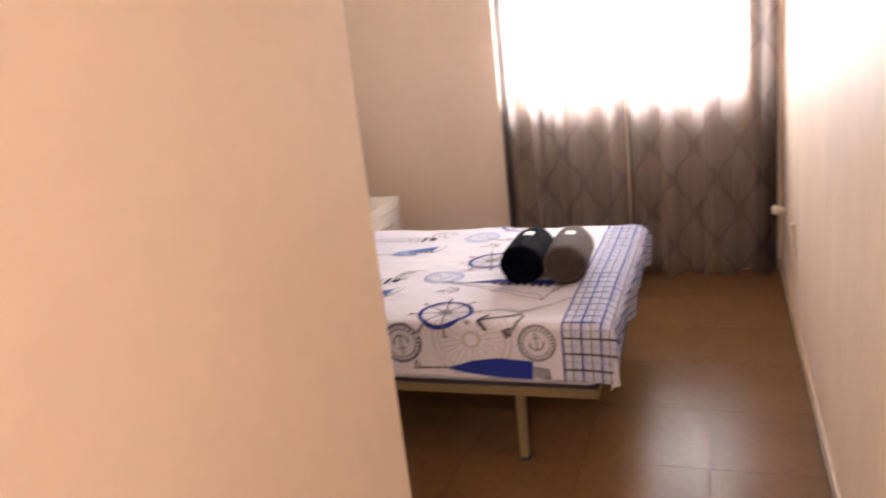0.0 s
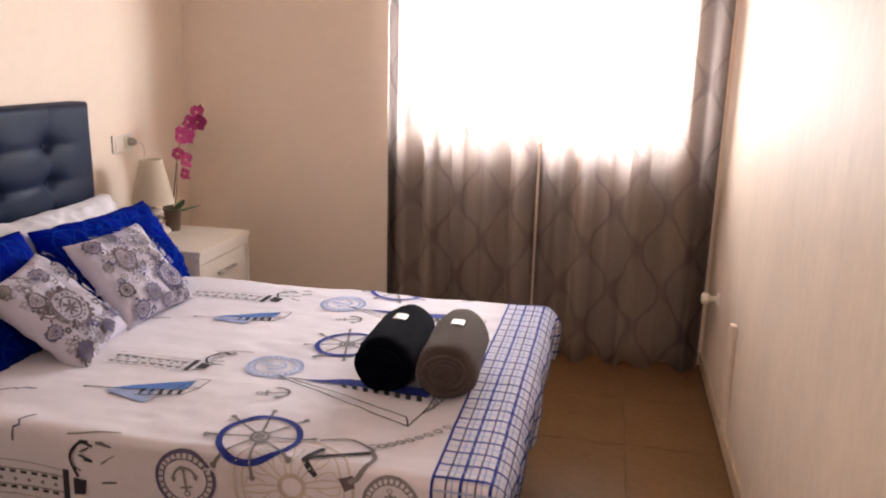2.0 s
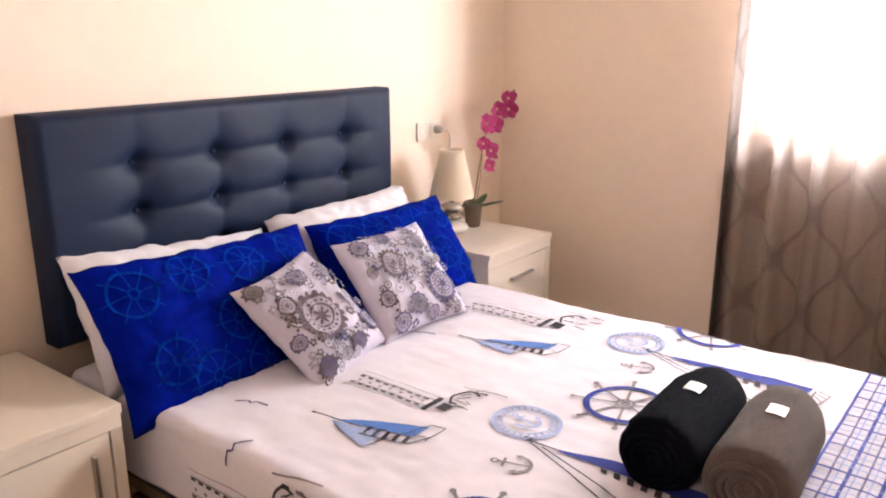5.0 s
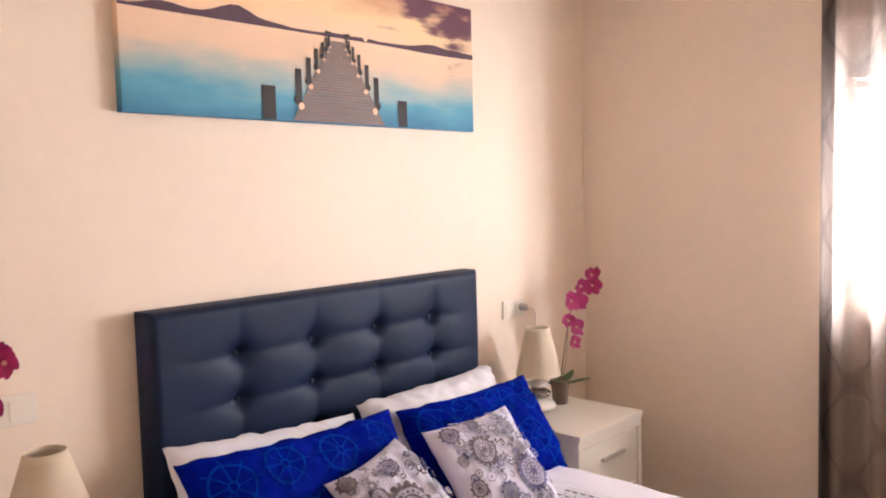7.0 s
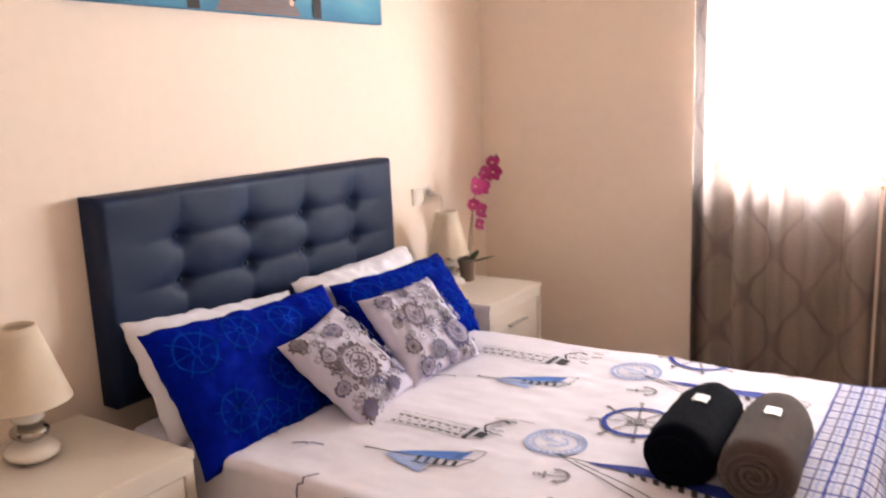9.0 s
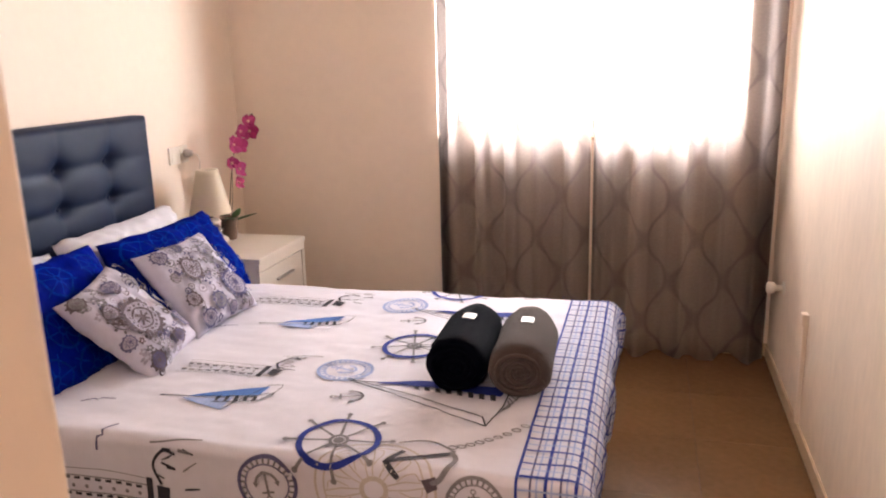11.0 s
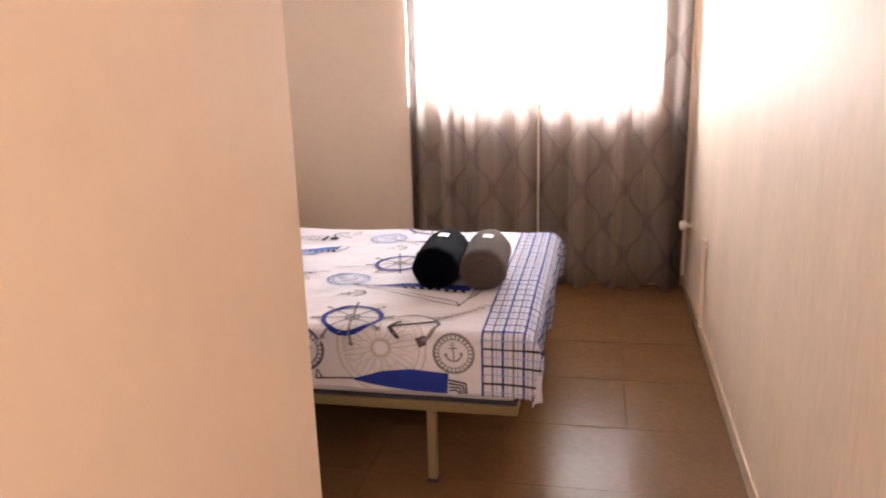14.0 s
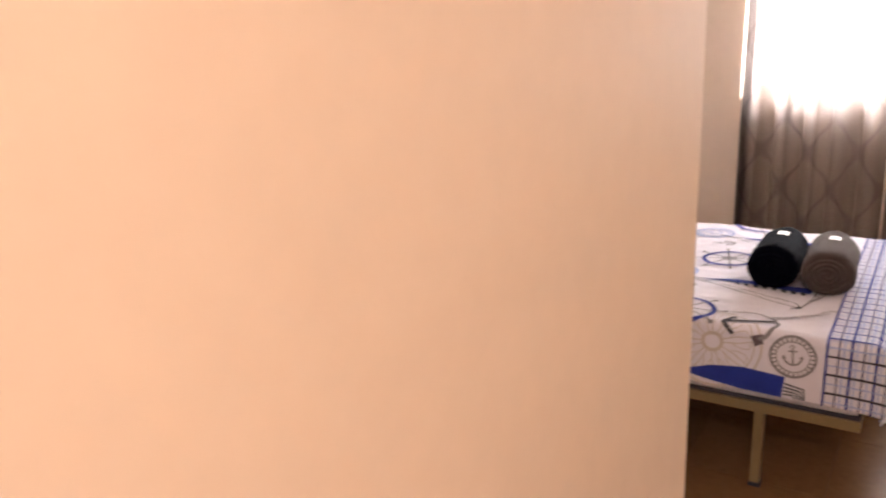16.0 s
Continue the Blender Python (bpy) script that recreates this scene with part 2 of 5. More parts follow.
def canvas_material():
    """Printed sunset over a lake: bands of colour with drifting clouds and ripples."""
    m = bpy.data.materials.new("sunset_canvas_print")
    m.use_nodes = True
    nt = m.node_tree
    b = nt.nodes["Principled BSDF"]
    b.inputs["Roughness"].default_value = 0.65
    N = nt.nodes.new
    tc, sp = N("ShaderNodeTexCoord"), N("ShaderNodeSeparateXYZ")
    nt.links.new(tc.outputs["Object"], sp.inputs[0])
    mp = N("ShaderNodeMapping")
    mp.inputs["Scale"].default_value = (1, 1.6, 6)
    nt.links.new(tc.outputs["Object"], mp.inputs["Vector"])
    n = N("ShaderNodeTexNoise")
    n.inputs["Scale"].default_value, n.inputs["Detail"].default_value = 2.2, 5
    nt.links.new(mp.outputs["Vector"], n.inputs["Vector"])
    add = N("ShaderNodeMath")
    add.operation = 'MULTIPLY_ADD'
    nt.links.new(n.outputs["Fac"], add.inputs[0])
    add.inputs[1].default_value = 0.16
    nt.links.new(sp.outputs[2], add.inputs[2])
    mr = N("ShaderNodeMapRange")
    mr.inputs["From Min"].default_value, mr.inputs["From Max"].default_value = 0.08, 0.58
    nt.links.new(add.outputs[0], mr.inputs["Value"])
    ramp = N("ShaderNodeValToRGB")
    cr = ramp.color_ramp
    cr.elements[0].position, cr.elements[0].color = 0.0, (0.03, 0.17, 0.30, 1)
    cr.elements[1].position, cr.elements[1].color = 1.0, (0.55, 0.28, 0.18, 1)
    for p, c in ((0.16, (0.08, 0.30, 0.42)), (0.30, (0.36, 0.42, 0.40)), (0.44, (0.72, 0.50, 0.36)), (0.62, (0.80, 0.55, 0.38)), (0.8, (0.82, 0.56, 0.32))):
        e = cr.elements.new(p)
        e.color = (*c, 1)
    nt.links.new(mr.outputs["Result"], ramp.inputs["Fac"])
    # dark violet clouds towards the upper far corner
    cl = N("ShaderNodeTexNoise")
    cl.inputs["Scale"].default_value, cl.inputs["Detail"].default_value = 3.0, 6
    nt.links.new(mp.outputs["Vector"], cl.inputs["Vector"])
    c1 = N("ShaderNodeMath")
    c1.operation = 'MULTIPLY_ADD'
    nt.links.new(sp.outputs[1], c1.inputs[0])
    c1.inputs[1].default_value = 0.55
    nt.links.new(cl.outputs["Fac"], c1.inputs[2])
    c2 = N("ShaderNodeMath")
    c2.operation = 'MULTIPLY_ADD'
    nt.links.new(sp.outputs[2], c2.inputs[0])
    c2.inputs[1].default_value = 1.5
    nt.links.new(c1.outputs[0], c2.inputs[2])
    c3 = N("ShaderNodeMapRange")
    c3.interpolation_type = 'SMOOTHSTEP'
    c3.inputs["From Min"].default_value, c3.inputs["From Max"].default_value = 1.70, 1.92
    nt.links.new(c2.outputs[0], c3.inputs["Value"])
    mix = N("ShaderNodeMix")
    mix.data_type = 'RGBA'
    mix.inputs["B"].default_value = (0.13, 0.045, 0.075, 1)
    nt.links.new(c3.outputs["Result"], mix.inputs["Factor"])
    nt.links.new(ramp.outputs["Color"], mix.inputs["A"])
    nt.links.new(mix.outputs["Result"], b.inputs["Base Color"])
    return m


M_CANVAS = canvas_material()


# ---------------------------------------------------------------- mesh helpers
def boxes(*spans, bevel=0.0):
    """A bmesh of boxes given as (x0, x1, y0, y1, z0, z1)."""
    bm = bmesh.new()
    for x0, x1, y0, y1, z0, z1 in spans:
        g = bmesh.ops.create_cube(bm, size=1)
        bmesh.ops.transform(bm, verts=g["verts"], matrix=Matrix.LocRotScale(
            ((x0 + x1) / 2, (y0 + y1) / 2, (z0 + z1) / 2), None, (x1 - x0, y1 - y0, z1 - z0)))
    if bevel:
        bmesh.ops.bevel(bm, geom=bm.edges[:], offset=bevel, segments=2, profile=0.6, affect='EDGES')
    return bm


def lathe(profile, n=32, sx=1.0, sy=1.0):
    """A turned body from (radius, height) pairs."""
    bm = bmesh.new()
    rings = []
    for r, z in profile:
        if r < 1e-5:
            rings.append([bm.verts.new((0, 0, z))])
        else:
            rings.append([bm.verts.new((r * sx * math.cos(2 * math.pi * i / n), r * sy * math.sin(2 * math.pi * i / n), z)) for i in range(n)])
    for a, b in zip(rings, rings[1:]):
        for i in range(n):
            p, q, r, s = a[i % len(a)], a[(i + 1) % len(a)], b[(i + 1) % len(b)], b[i % len(b)]
            vs = []
            for v in (p, q, r, s):
                if v not in vs:
                    vs.append(v)
            if len(vs) > 2:
                bm.faces.new(vs)
    return bm


def tube(points, radius, n=8, taper=1.0):
    """A round rod along points."""
    bm = bmesh.new()
    pts = [Vector(p) for p in points]
    rings = []
    for i, p in enumerate(pts):
        d = (pts[min(i + 1, len(pts) - 1)] - pts[max(i - 1, 0)]).normalized()
        a = d.orthogonal().normalized()
        b = d.cross(a)
        r = radius * (1 + (taper - 1) * i / (len(pts) - 1))
        rings.append([bm.verts.new(p + r * (a * math.cos(2 * math.pi * k / n) + b * math.sin(2 * math.pi * k / n))) for k in range(n)])
    # keep neighbouring rings from twisting
    for a, b in zip(rings, rings[1:]):
        shift = min(range(n), key=lambda s: (b[s].co - a[0].co).length)
        for k in range(n):
            bm.faces.new((a[k], a[(k + 1) % n], b[(k + 1 + shift) % n], b[(k + shift) % n]))
    bm.faces.new(rings[0])
    bm.faces.new(rings[-1])
    return bm


def spline(points, steps=8):
    """Catmull-Rom samples through points."""
    p = [Vector(q) for q in points]
    p = [2 * p[0] - p[1]] + p + [2 * p[-1] - p[-2]]
    out = []
    for i in range(1, len(p) - 2):
        for k in range(steps):
            t = k / steps
            out.append(0.5 * ((2 * p[i]) + (p[i + 1] - p[i - 1]) * t + (2 * p[i - 1] - 5 * p[i] + 4 * p[i + 1] - p[i + 2]) * t * t
                              + (3 * p[i] - p[i - 1] - 3 * p[i + 1] + p[i + 2]) * t ** 3))
    return out + [p[-2]]


def link(name, bm, mat, smooth=False):
    me = bpy.data.meshes.new(name)
    bmesh.ops.recalc_face_normals(bm, faces=bm.faces[:])
    bm.to_mesh(me)
    bm.free()
    if smooth:
        for p in me.polygons:
            p.use_smooth = True
    me.materials.append(mat)
    return new(name, me)


def part(name, bm, mat, parent, label="", smooth=False):
    ob = link(name, bm, mat, smooth)
    ob.parent = parent
    if label:
        tagged(ob, label)
    return ob


def thing(name, m, label, category, group=""):
    """An Empty at a thing's base that carries its parts."""
    ob = new(name)
    ob.empty_display_size = 0.05
    ob.matrix_world = m
    return tagged(ob, label, category, group)


def structure(name, bm, mat, label, category):
    return tagged(link(name, bm, mat), label, category, kind="structure")


# ---------------------------------------------------------------- the room
RX, NY, CEIL = 2.80, 2.955, 2.62          # east wall, window wall, ceiling
PX, PY, SY = 1.822, -0.61, -3.20           # passage wall, room's south wall, hall end
WX0, WX1, WZ0, WZ1 = 1.142, 2.63, 1.06, 2.22  # window opening

structure("wall_west", boxes((-0.15, 0, PY - 0.10, NY + 0.24, -0.06, CEIL)), M_WALL, "cream painted plaster wall behind the bed", "wall")
structure("wall_north", boxes((0, WX0, NY, NY + 0.24, -0.06, CEIL), (WX1, RX, NY, NY + 0.24, -0.06, CEIL),
                              (WX0, WX1, NY, NY + 0.24, -0.06, WZ0), (WX0, WX1, NY, NY + 0.24, WZ1, CEIL)), M_WALL,
          "cream painted wall with a wide window opening", "wall")
structure("wall_east", boxes((RX, RX + 0.15, SY - 0.1, NY + 0.24, -0.06, CEIL)), M_WALL_E, "cream wall with a rough brushed finish", "wall")
structure("wall_south", boxes((0, PX - 0.10, PY - 0.10, PY, -0.06, CEIL)), M_WALL, "cream painted wall beside the entrance", "wall")
bm = boxes((PX - 0.10, PX, SY - 0.1, PY, -0.06, CEIL), bevel=0.004)
for v in bm.verts:  # the old plaster corner is a little out of plumb
    v.co.x -= 0.009 * (v.co.z - 1.05)
structure("wall_passage", bm, M_WALL, "cream painted passage wall with a sharp corner", "wall")
structure("wall_hall_end", boxes((PX, RX, SY - 0.1, SY, -0.06, CEIL)), M_WALL, "cream painted end wall of the hall", "wall")
structure("ceiling", boxes((-0.15, RX + 0.15, SY - 0.1, NY + 0.24, CEIL, CEIL + 0.1)), M_CEIL, "plain white painted ceiling", "ceiling")
floor_base = structure("floor", boxes((-0.1, RX + 0.1, SY - 0.1, NY + 0.2, -0.06, -0.004)), M_GROUT, "glossy tan ceramic tile floor with thin joints", "floor")
tagged(link("baseboard_east", boxes((RX - 0.010, RX, SY, NY, 0, 0.065), bevel=0.003), M_SKIRT), "tan ceramic skirting along the rough wall", "baseboard", kind="structure")
tagged(link("baseboard_west", boxes((0, 0.010, PY, NY, 0, 0.065), bevel=0.003), M_SKIRT), "tan ceramic skirting behind the bed", "baseboard", kind="structure")
tagged(link("baseboard_north", boxes((0.010, RX - 0.010, NY - 0.010, NY, 0, 0.065), bevel=0.003), M_SKIRT), "tan ceramic skirting under the window", "baseboard", kind="structure")
tagged(link("baseboard_passage", boxes((PX, PX + 0.010, SY, PY, 0, 0.065), bevel=0.003), M_SKIRT), "tan ceramic skirting along the passage", "baseboard", kind="structure")

# window: frame, two sashes with panes, sill, roller shutter partly down
win = thing("window_1", pose(0, 0, 0), "white sliding window behind voile curtains, blown out by daylight", "window")
win["kind"] = "structure"
wy = NY + 0.12
part("window_frame", boxes((WX0, WX0 + 0.05, wy, wy + 0.07, WZ0, WZ1), (WX1 - 0.05, WX1, wy, wy + 0.07, WZ0, WZ1),
                           (WX0 + 0.05, WX1 - 0.05, wy, wy + 0.07, WZ0, WZ0 + 0.05), (WX0 + 0.05, WX1 - 0.05, wy, wy + 0.07, WZ1 - 0.05, WZ1)), M_PVC, win)
wm = (WX0 + WX1) / 2
for a, b, dy in ((WX0 + 0.05, wm + 0.02, 0.008), (wm - 0.02, WX1 - 0.05, 0.038)):
    sash = part("sash", boxes((a, a + 0.04, wy + dy, wy + dy + 0.025, WZ0 + 0.05, WZ1 - 0.05), (b - 0.04, b, wy + dy, wy + dy + 0.025, WZ0 + 0.05, WZ1 - 0.05),
                              (a + 0.04, b - 0.04, wy + dy, wy + dy + 0.025, WZ0 + 0.05, WZ0 + 0.09), (a + 0.04, b - 0.04, wy + dy, wy + dy + 0.025, WZ1 - 0.09, WZ1 - 0.05)), M_PVC, win)
    pane = part("pane", boxes((a + 0.04, b - 0.04, wy + dy + 0.010, wy + dy + 0.014, WZ0 + 0.09, WZ1 - 0.09)), M_GLASS, sash, "clear glass pane")
    pane.visible_shadow = False
part("window_sill", boxes((WX0 + 0.002, WX1 - 0.002, NY + 0.004, NY + 0.12, WZ0 + 0.0005, WZ0 + 0.02), bevel=0.004), M_SKIRT, win, "tan stone sill")
shutter = tagged(thing("roller_shutter", pose(0, 0, 0), "white slatted roller shutter pulled partly down outside the window", "shutter"))
for i in range(9):
    z = 1.825 + 0.047 * i
    part("slat", boxes((WX0 + 0.02, WX1 - 0.02, wy + 0.082, wy + 0.094, z, z + 0.043), bevel=0.004), M_PVC, shutter)


# ---------------------------------------------------------------- curtains
def curtain(name, x0, x1, seed, label, folds, hems=(4, 4), top=2.38):
    rng = random.Random(seed)
    ob = thing(name, pose(0, 0, 0), label, "curtain", "curtains at the window")
    n, mrows = 170, 34
    ph = [rng.uniform(0, 6.28) for _ in range(6)]
    bm = bmesh.new()
    uvl = bm.loops.layers.uv.new("cloth")
    grid, coord = [], {}
    for j in range(mrows + 1):
        v = j / mrows
        row = []
        for i in range(n + 1):
            u = i / n
            wave = math.sin(u * folds * 2 * math.pi + ph[0] + 0.5 * math.sin(3 * u + ph[1])) * (0.019 + 0.05 * noise.noise((u * 4.2, 0.3, ph[0])) ** 2 * 4)
            wave += math.sin(u * folds * 4.3 * math.pi + ph[2]) * 0.008 + math.sin(u * 11 + v * 2.2 + ph[3]) * 0.010
            wave *= 0.55 + 0.55 * (1 - v)
            z = 0.018 + (top - 0.018) * v + (1 - v) ** 3 * 0.012 * math.sin(u * 17 + ph[4])
            x = x0 + (x1 - x0) * u + 0.006 * math.sin(u * folds * 4 * math.pi + ph[5]) * (u * (1 - u) * 4)
            y = 2.835 + wave - 0.012 * (1 - v) ** 2
            w = bm.verts.new((x, y, z))
            coord[w] = ((x1 - x0) * 1.25 * u, z)
            row.append(w)
        grid.append(row)
    for j in range(mrows):
        for i in range(n):
            f = bm.faces.new((grid[j][i], grid[j][i + 1], grid[j + 1][i + 1], grid[j + 1][i]))
            for lp in f.loops:
                lp[uvl].uv = coord[lp.vert]
    part("cloth", bm, M_CURTAIN, ob, smooth=True)
    # doubled side hems, a little behind the cloth
    for s in (0, 1):
        bm = bmesh.new()
        uvl = bm.loops.layers.uv.new("cloth")
        k = hems[s]
        cols = range(0, k + 1) if s == 0 else range(n - k, n + 1)
        src = part_rows(ob, n, mrows, cols)
        vs = [[bm.verts.new((p[0], p[1] + 0.004, p[2])) for p in r] for r in src]
        for a, b in zip(vs, vs[1:]):
            for k in range(len(a) - 1):
                f = bm.faces.new((a[k], a[k + 1], b[k + 1], b[k]))
                for lp in f.loops:
                    lp[uvl].uv = (lp.vert.co.x, lp.vert.co.z)
        part("side_hem", bm, M_CURTAIN if k < 5 else M_CURTAIN_HEM if k < 20 else M_CURTAIN_FOLDED, ob, smooth=True)
    return ob


def part_rows(ob, n, mrows, cols):
    me = ob.children[0].data
    return [[me.vertices[j * (n + 1) + i].co.copy() for i in cols] for j in range(mrows + 1)]


curtain("curtain", 1.172, 1.926, 3, "sheer grey-brown curtain with a woven ogee lattice, drawn shut", 5.0, (14, 4))
curtain("curtain", 1.943, 2.772, 8, "sheer grey-brown curtain with a woven lattice, against the side wall", 5.0, (4, 22))
rod = thing("curtain_rod", pose(0, 0, 0), "slim steel curtain rod above the window", "curtain rod")
part("pole", tube([(1.08, 2.835, 2.395), (2.79, 2.835, 2.395)], 0.011, 12), M_METAL, rod, smooth=True)
for x in (1.12, 2.76):
    part("bracket", boxes((x - 0.008, x + 0.008, 2.83, NY, 2.385, 2.405)), M_METAL, rod)


# ---------------------------------------------------------------- bed
BED_T = 0.562                       # top of the bedspread
BX0, BX1, BY0, BY1 = 0.10, 2.045, 0.575, 1.915

base = thing("bed_base", pose(0, 0, 0), "beige enamelled metal bed base on slim legs", "bed base")
part("frame", boxes((BX0 + 0.02, BX1, BY0 + 0.005, BY0 + 0.035, 0.268, 0.303), (BX0 + 0.02, BX1, BY1 - 0.035, BY1 - 0.005, 0.268, 0.303),
                    (BX0 + 0.02, BX0 + 0.05, BY0 + 0.035, BY1 - 0.035, 0.268, 0.303), (BX1 - 0.03, BX1, BY0 + 0.035, BY1 - 0.035, 0.268, 0.303), bevel=0.003), M_BEDFRAME, base)
for i in range(12):
    x = 0.2 + i * 0.152
    part("slat", boxes((x, x + 0.06, BY0 + 0.035, BY1 - 0.035, 0.284, 0.300)), M_BEDFRAME, base)
for x in (0.30, 1.755):
    for y in (0.60, 1.875):
        leg = part("leg", boxes((x - 0.016, x + 0.016, y - 0.016, y + 0.016, 0.012, 0.268), bevel=0.004), M_BEDFRAME, base)
        part("foot_cap", boxes((x - 0.019, x + 0.019, y - 0.019, y + 0.019, 0.0, 0.014), bevel=0.003), M_INK_DARK, leg, "dark rubber foot")
mat_ob = thing("mattress", pose(0, 0, 0), "white mattress under the bedspread", "mattress")
part("body", boxes((BX0 + 0.01, BX1 - 0.005, BY0 + 0.012, BY1 - 0.012, 0.305, BED_T - 0.03), bevel=0.03), M_LINEN, mat_ob, smooth=True)
part("piping", boxes((BX0 + 0.02, BX1 - 0.002, BY0 + 0.006, BY1 - 0.006, 0.3055, 0.318), bevel=0.003), M_INK_DARK, mat_ob, "dark lower border")


def bend(s, r, out=0.02):
    """Cloth running over an edge: how far out and how far down at s past it."""
    if s <= 0:
        return s, 0.0
    q = r * math.pi / 2
    if s < q:
        a = s / r
        return r * math.sin(a), r * (1 - math.cos(a))
    return r + out * (s - q), r + (s - q)


def spread(u, w, lift=0.0):
    """The bedspread: u runs from head to foot, w from the near to the far side, both over the edges."""
    ux = bend(u - BX1, 0.070, -0.16)
    near = bend(BY0 + 0.01 - w, 0.025)
    far = bend(w - (BY1 - 0.01), 0.03)
    x = BX1 + ux[0]
    if w < (BY0 + BY1) / 2:
        y, dw = BY0 + 0.01 - near[0], near[1]
    else:
        y, dw = BY1 - 0.01 + far[0], far[1]
    du = ux[1]
    drop = (du ** 8 + dw ** 8) ** (1 / 8)
    both = min(du, dw)
    if both > 0:
        t = (du - dw) / (du + dw)
        fin = both * max(0.0, 1.25 - both / 0.22)
        x += (0.20 + 0.13 * t) * fin - 0.06 * both
        y += (0.18 - 0.12 * t) * fin * (-1 if w < 1.2 else 1)
    ripple = 0.007 * noise.noise((u * 4.0, w * 4.0, 1.3)) + 0.0034 * noise.noise((u * 13, w * 13, 4.1)) + 0.0022 * noise.noise((u * 9 + w * 14, w * 26 - u * 5, 2.6))
    z = BED_T - drop + ripple * (1.0 if drop < 0.05 else 0.2)
    if dw > 0.03:
        y += (0.006 * noise.noise((u * 5, w * 2.0, 7.7)) + 0.003 * math.sin(u * 23)) * min(1, dw / 0.1)
    if du > 0.03:
        x += (0.009 * math.sin(w * 17 + 0.7 * math.sin(w * 9)) + 0.007 * math.sin(w * 41 + 2 * math.sin(w * 7)) + 0.014 * noise.noise((w * 7, u * 3, 2.2))) * min(1, du / 0.12)
    # lift along the outward direction
    if lift:
        e = 0.004
        p = Vector((x, y, z))
        a, b = spread(u + e, w) - p, spread(u, w + e) - p
        return p + a.cross(b).normalized() * lift
    return Vector((x, y, z))


def sheet(u0, u1, w0, w1, nu, nw, lift=0.0):
    bm = bmesh.new()
    g = [[bm.verts.new(spread(u0 + (u1 - u0) * i / nu, w0 + (w1 - w0) * j / nw, lift)) for i in range(nu + 1)] for j in range(nw + 1)]
    for j in range(nw):
        for i in range(nu):
            bm.faces.new((g[j][i], g[j][i + 1], g[j + 1][i + 1], g[j + 1][i]))
    return bm


U_END, W_NEAR, W_FAR = 2.305, 0.352, 2.10
quilt = thing("bedspread", pose(0, 0, 0), "white cotton bedspread with blue nautical print and checked foot end", "bedspread")
bm = sheet(0.16, U_END, W_NEAR, W_FAR, 190, 160)
ground = part("cloth", bm, M_QUILT, quilt, smooth=True)
sol = ground.modifiers.new("thick", 'SOLIDIFY')
sol.thickness, sol.offset = 0.006, -1


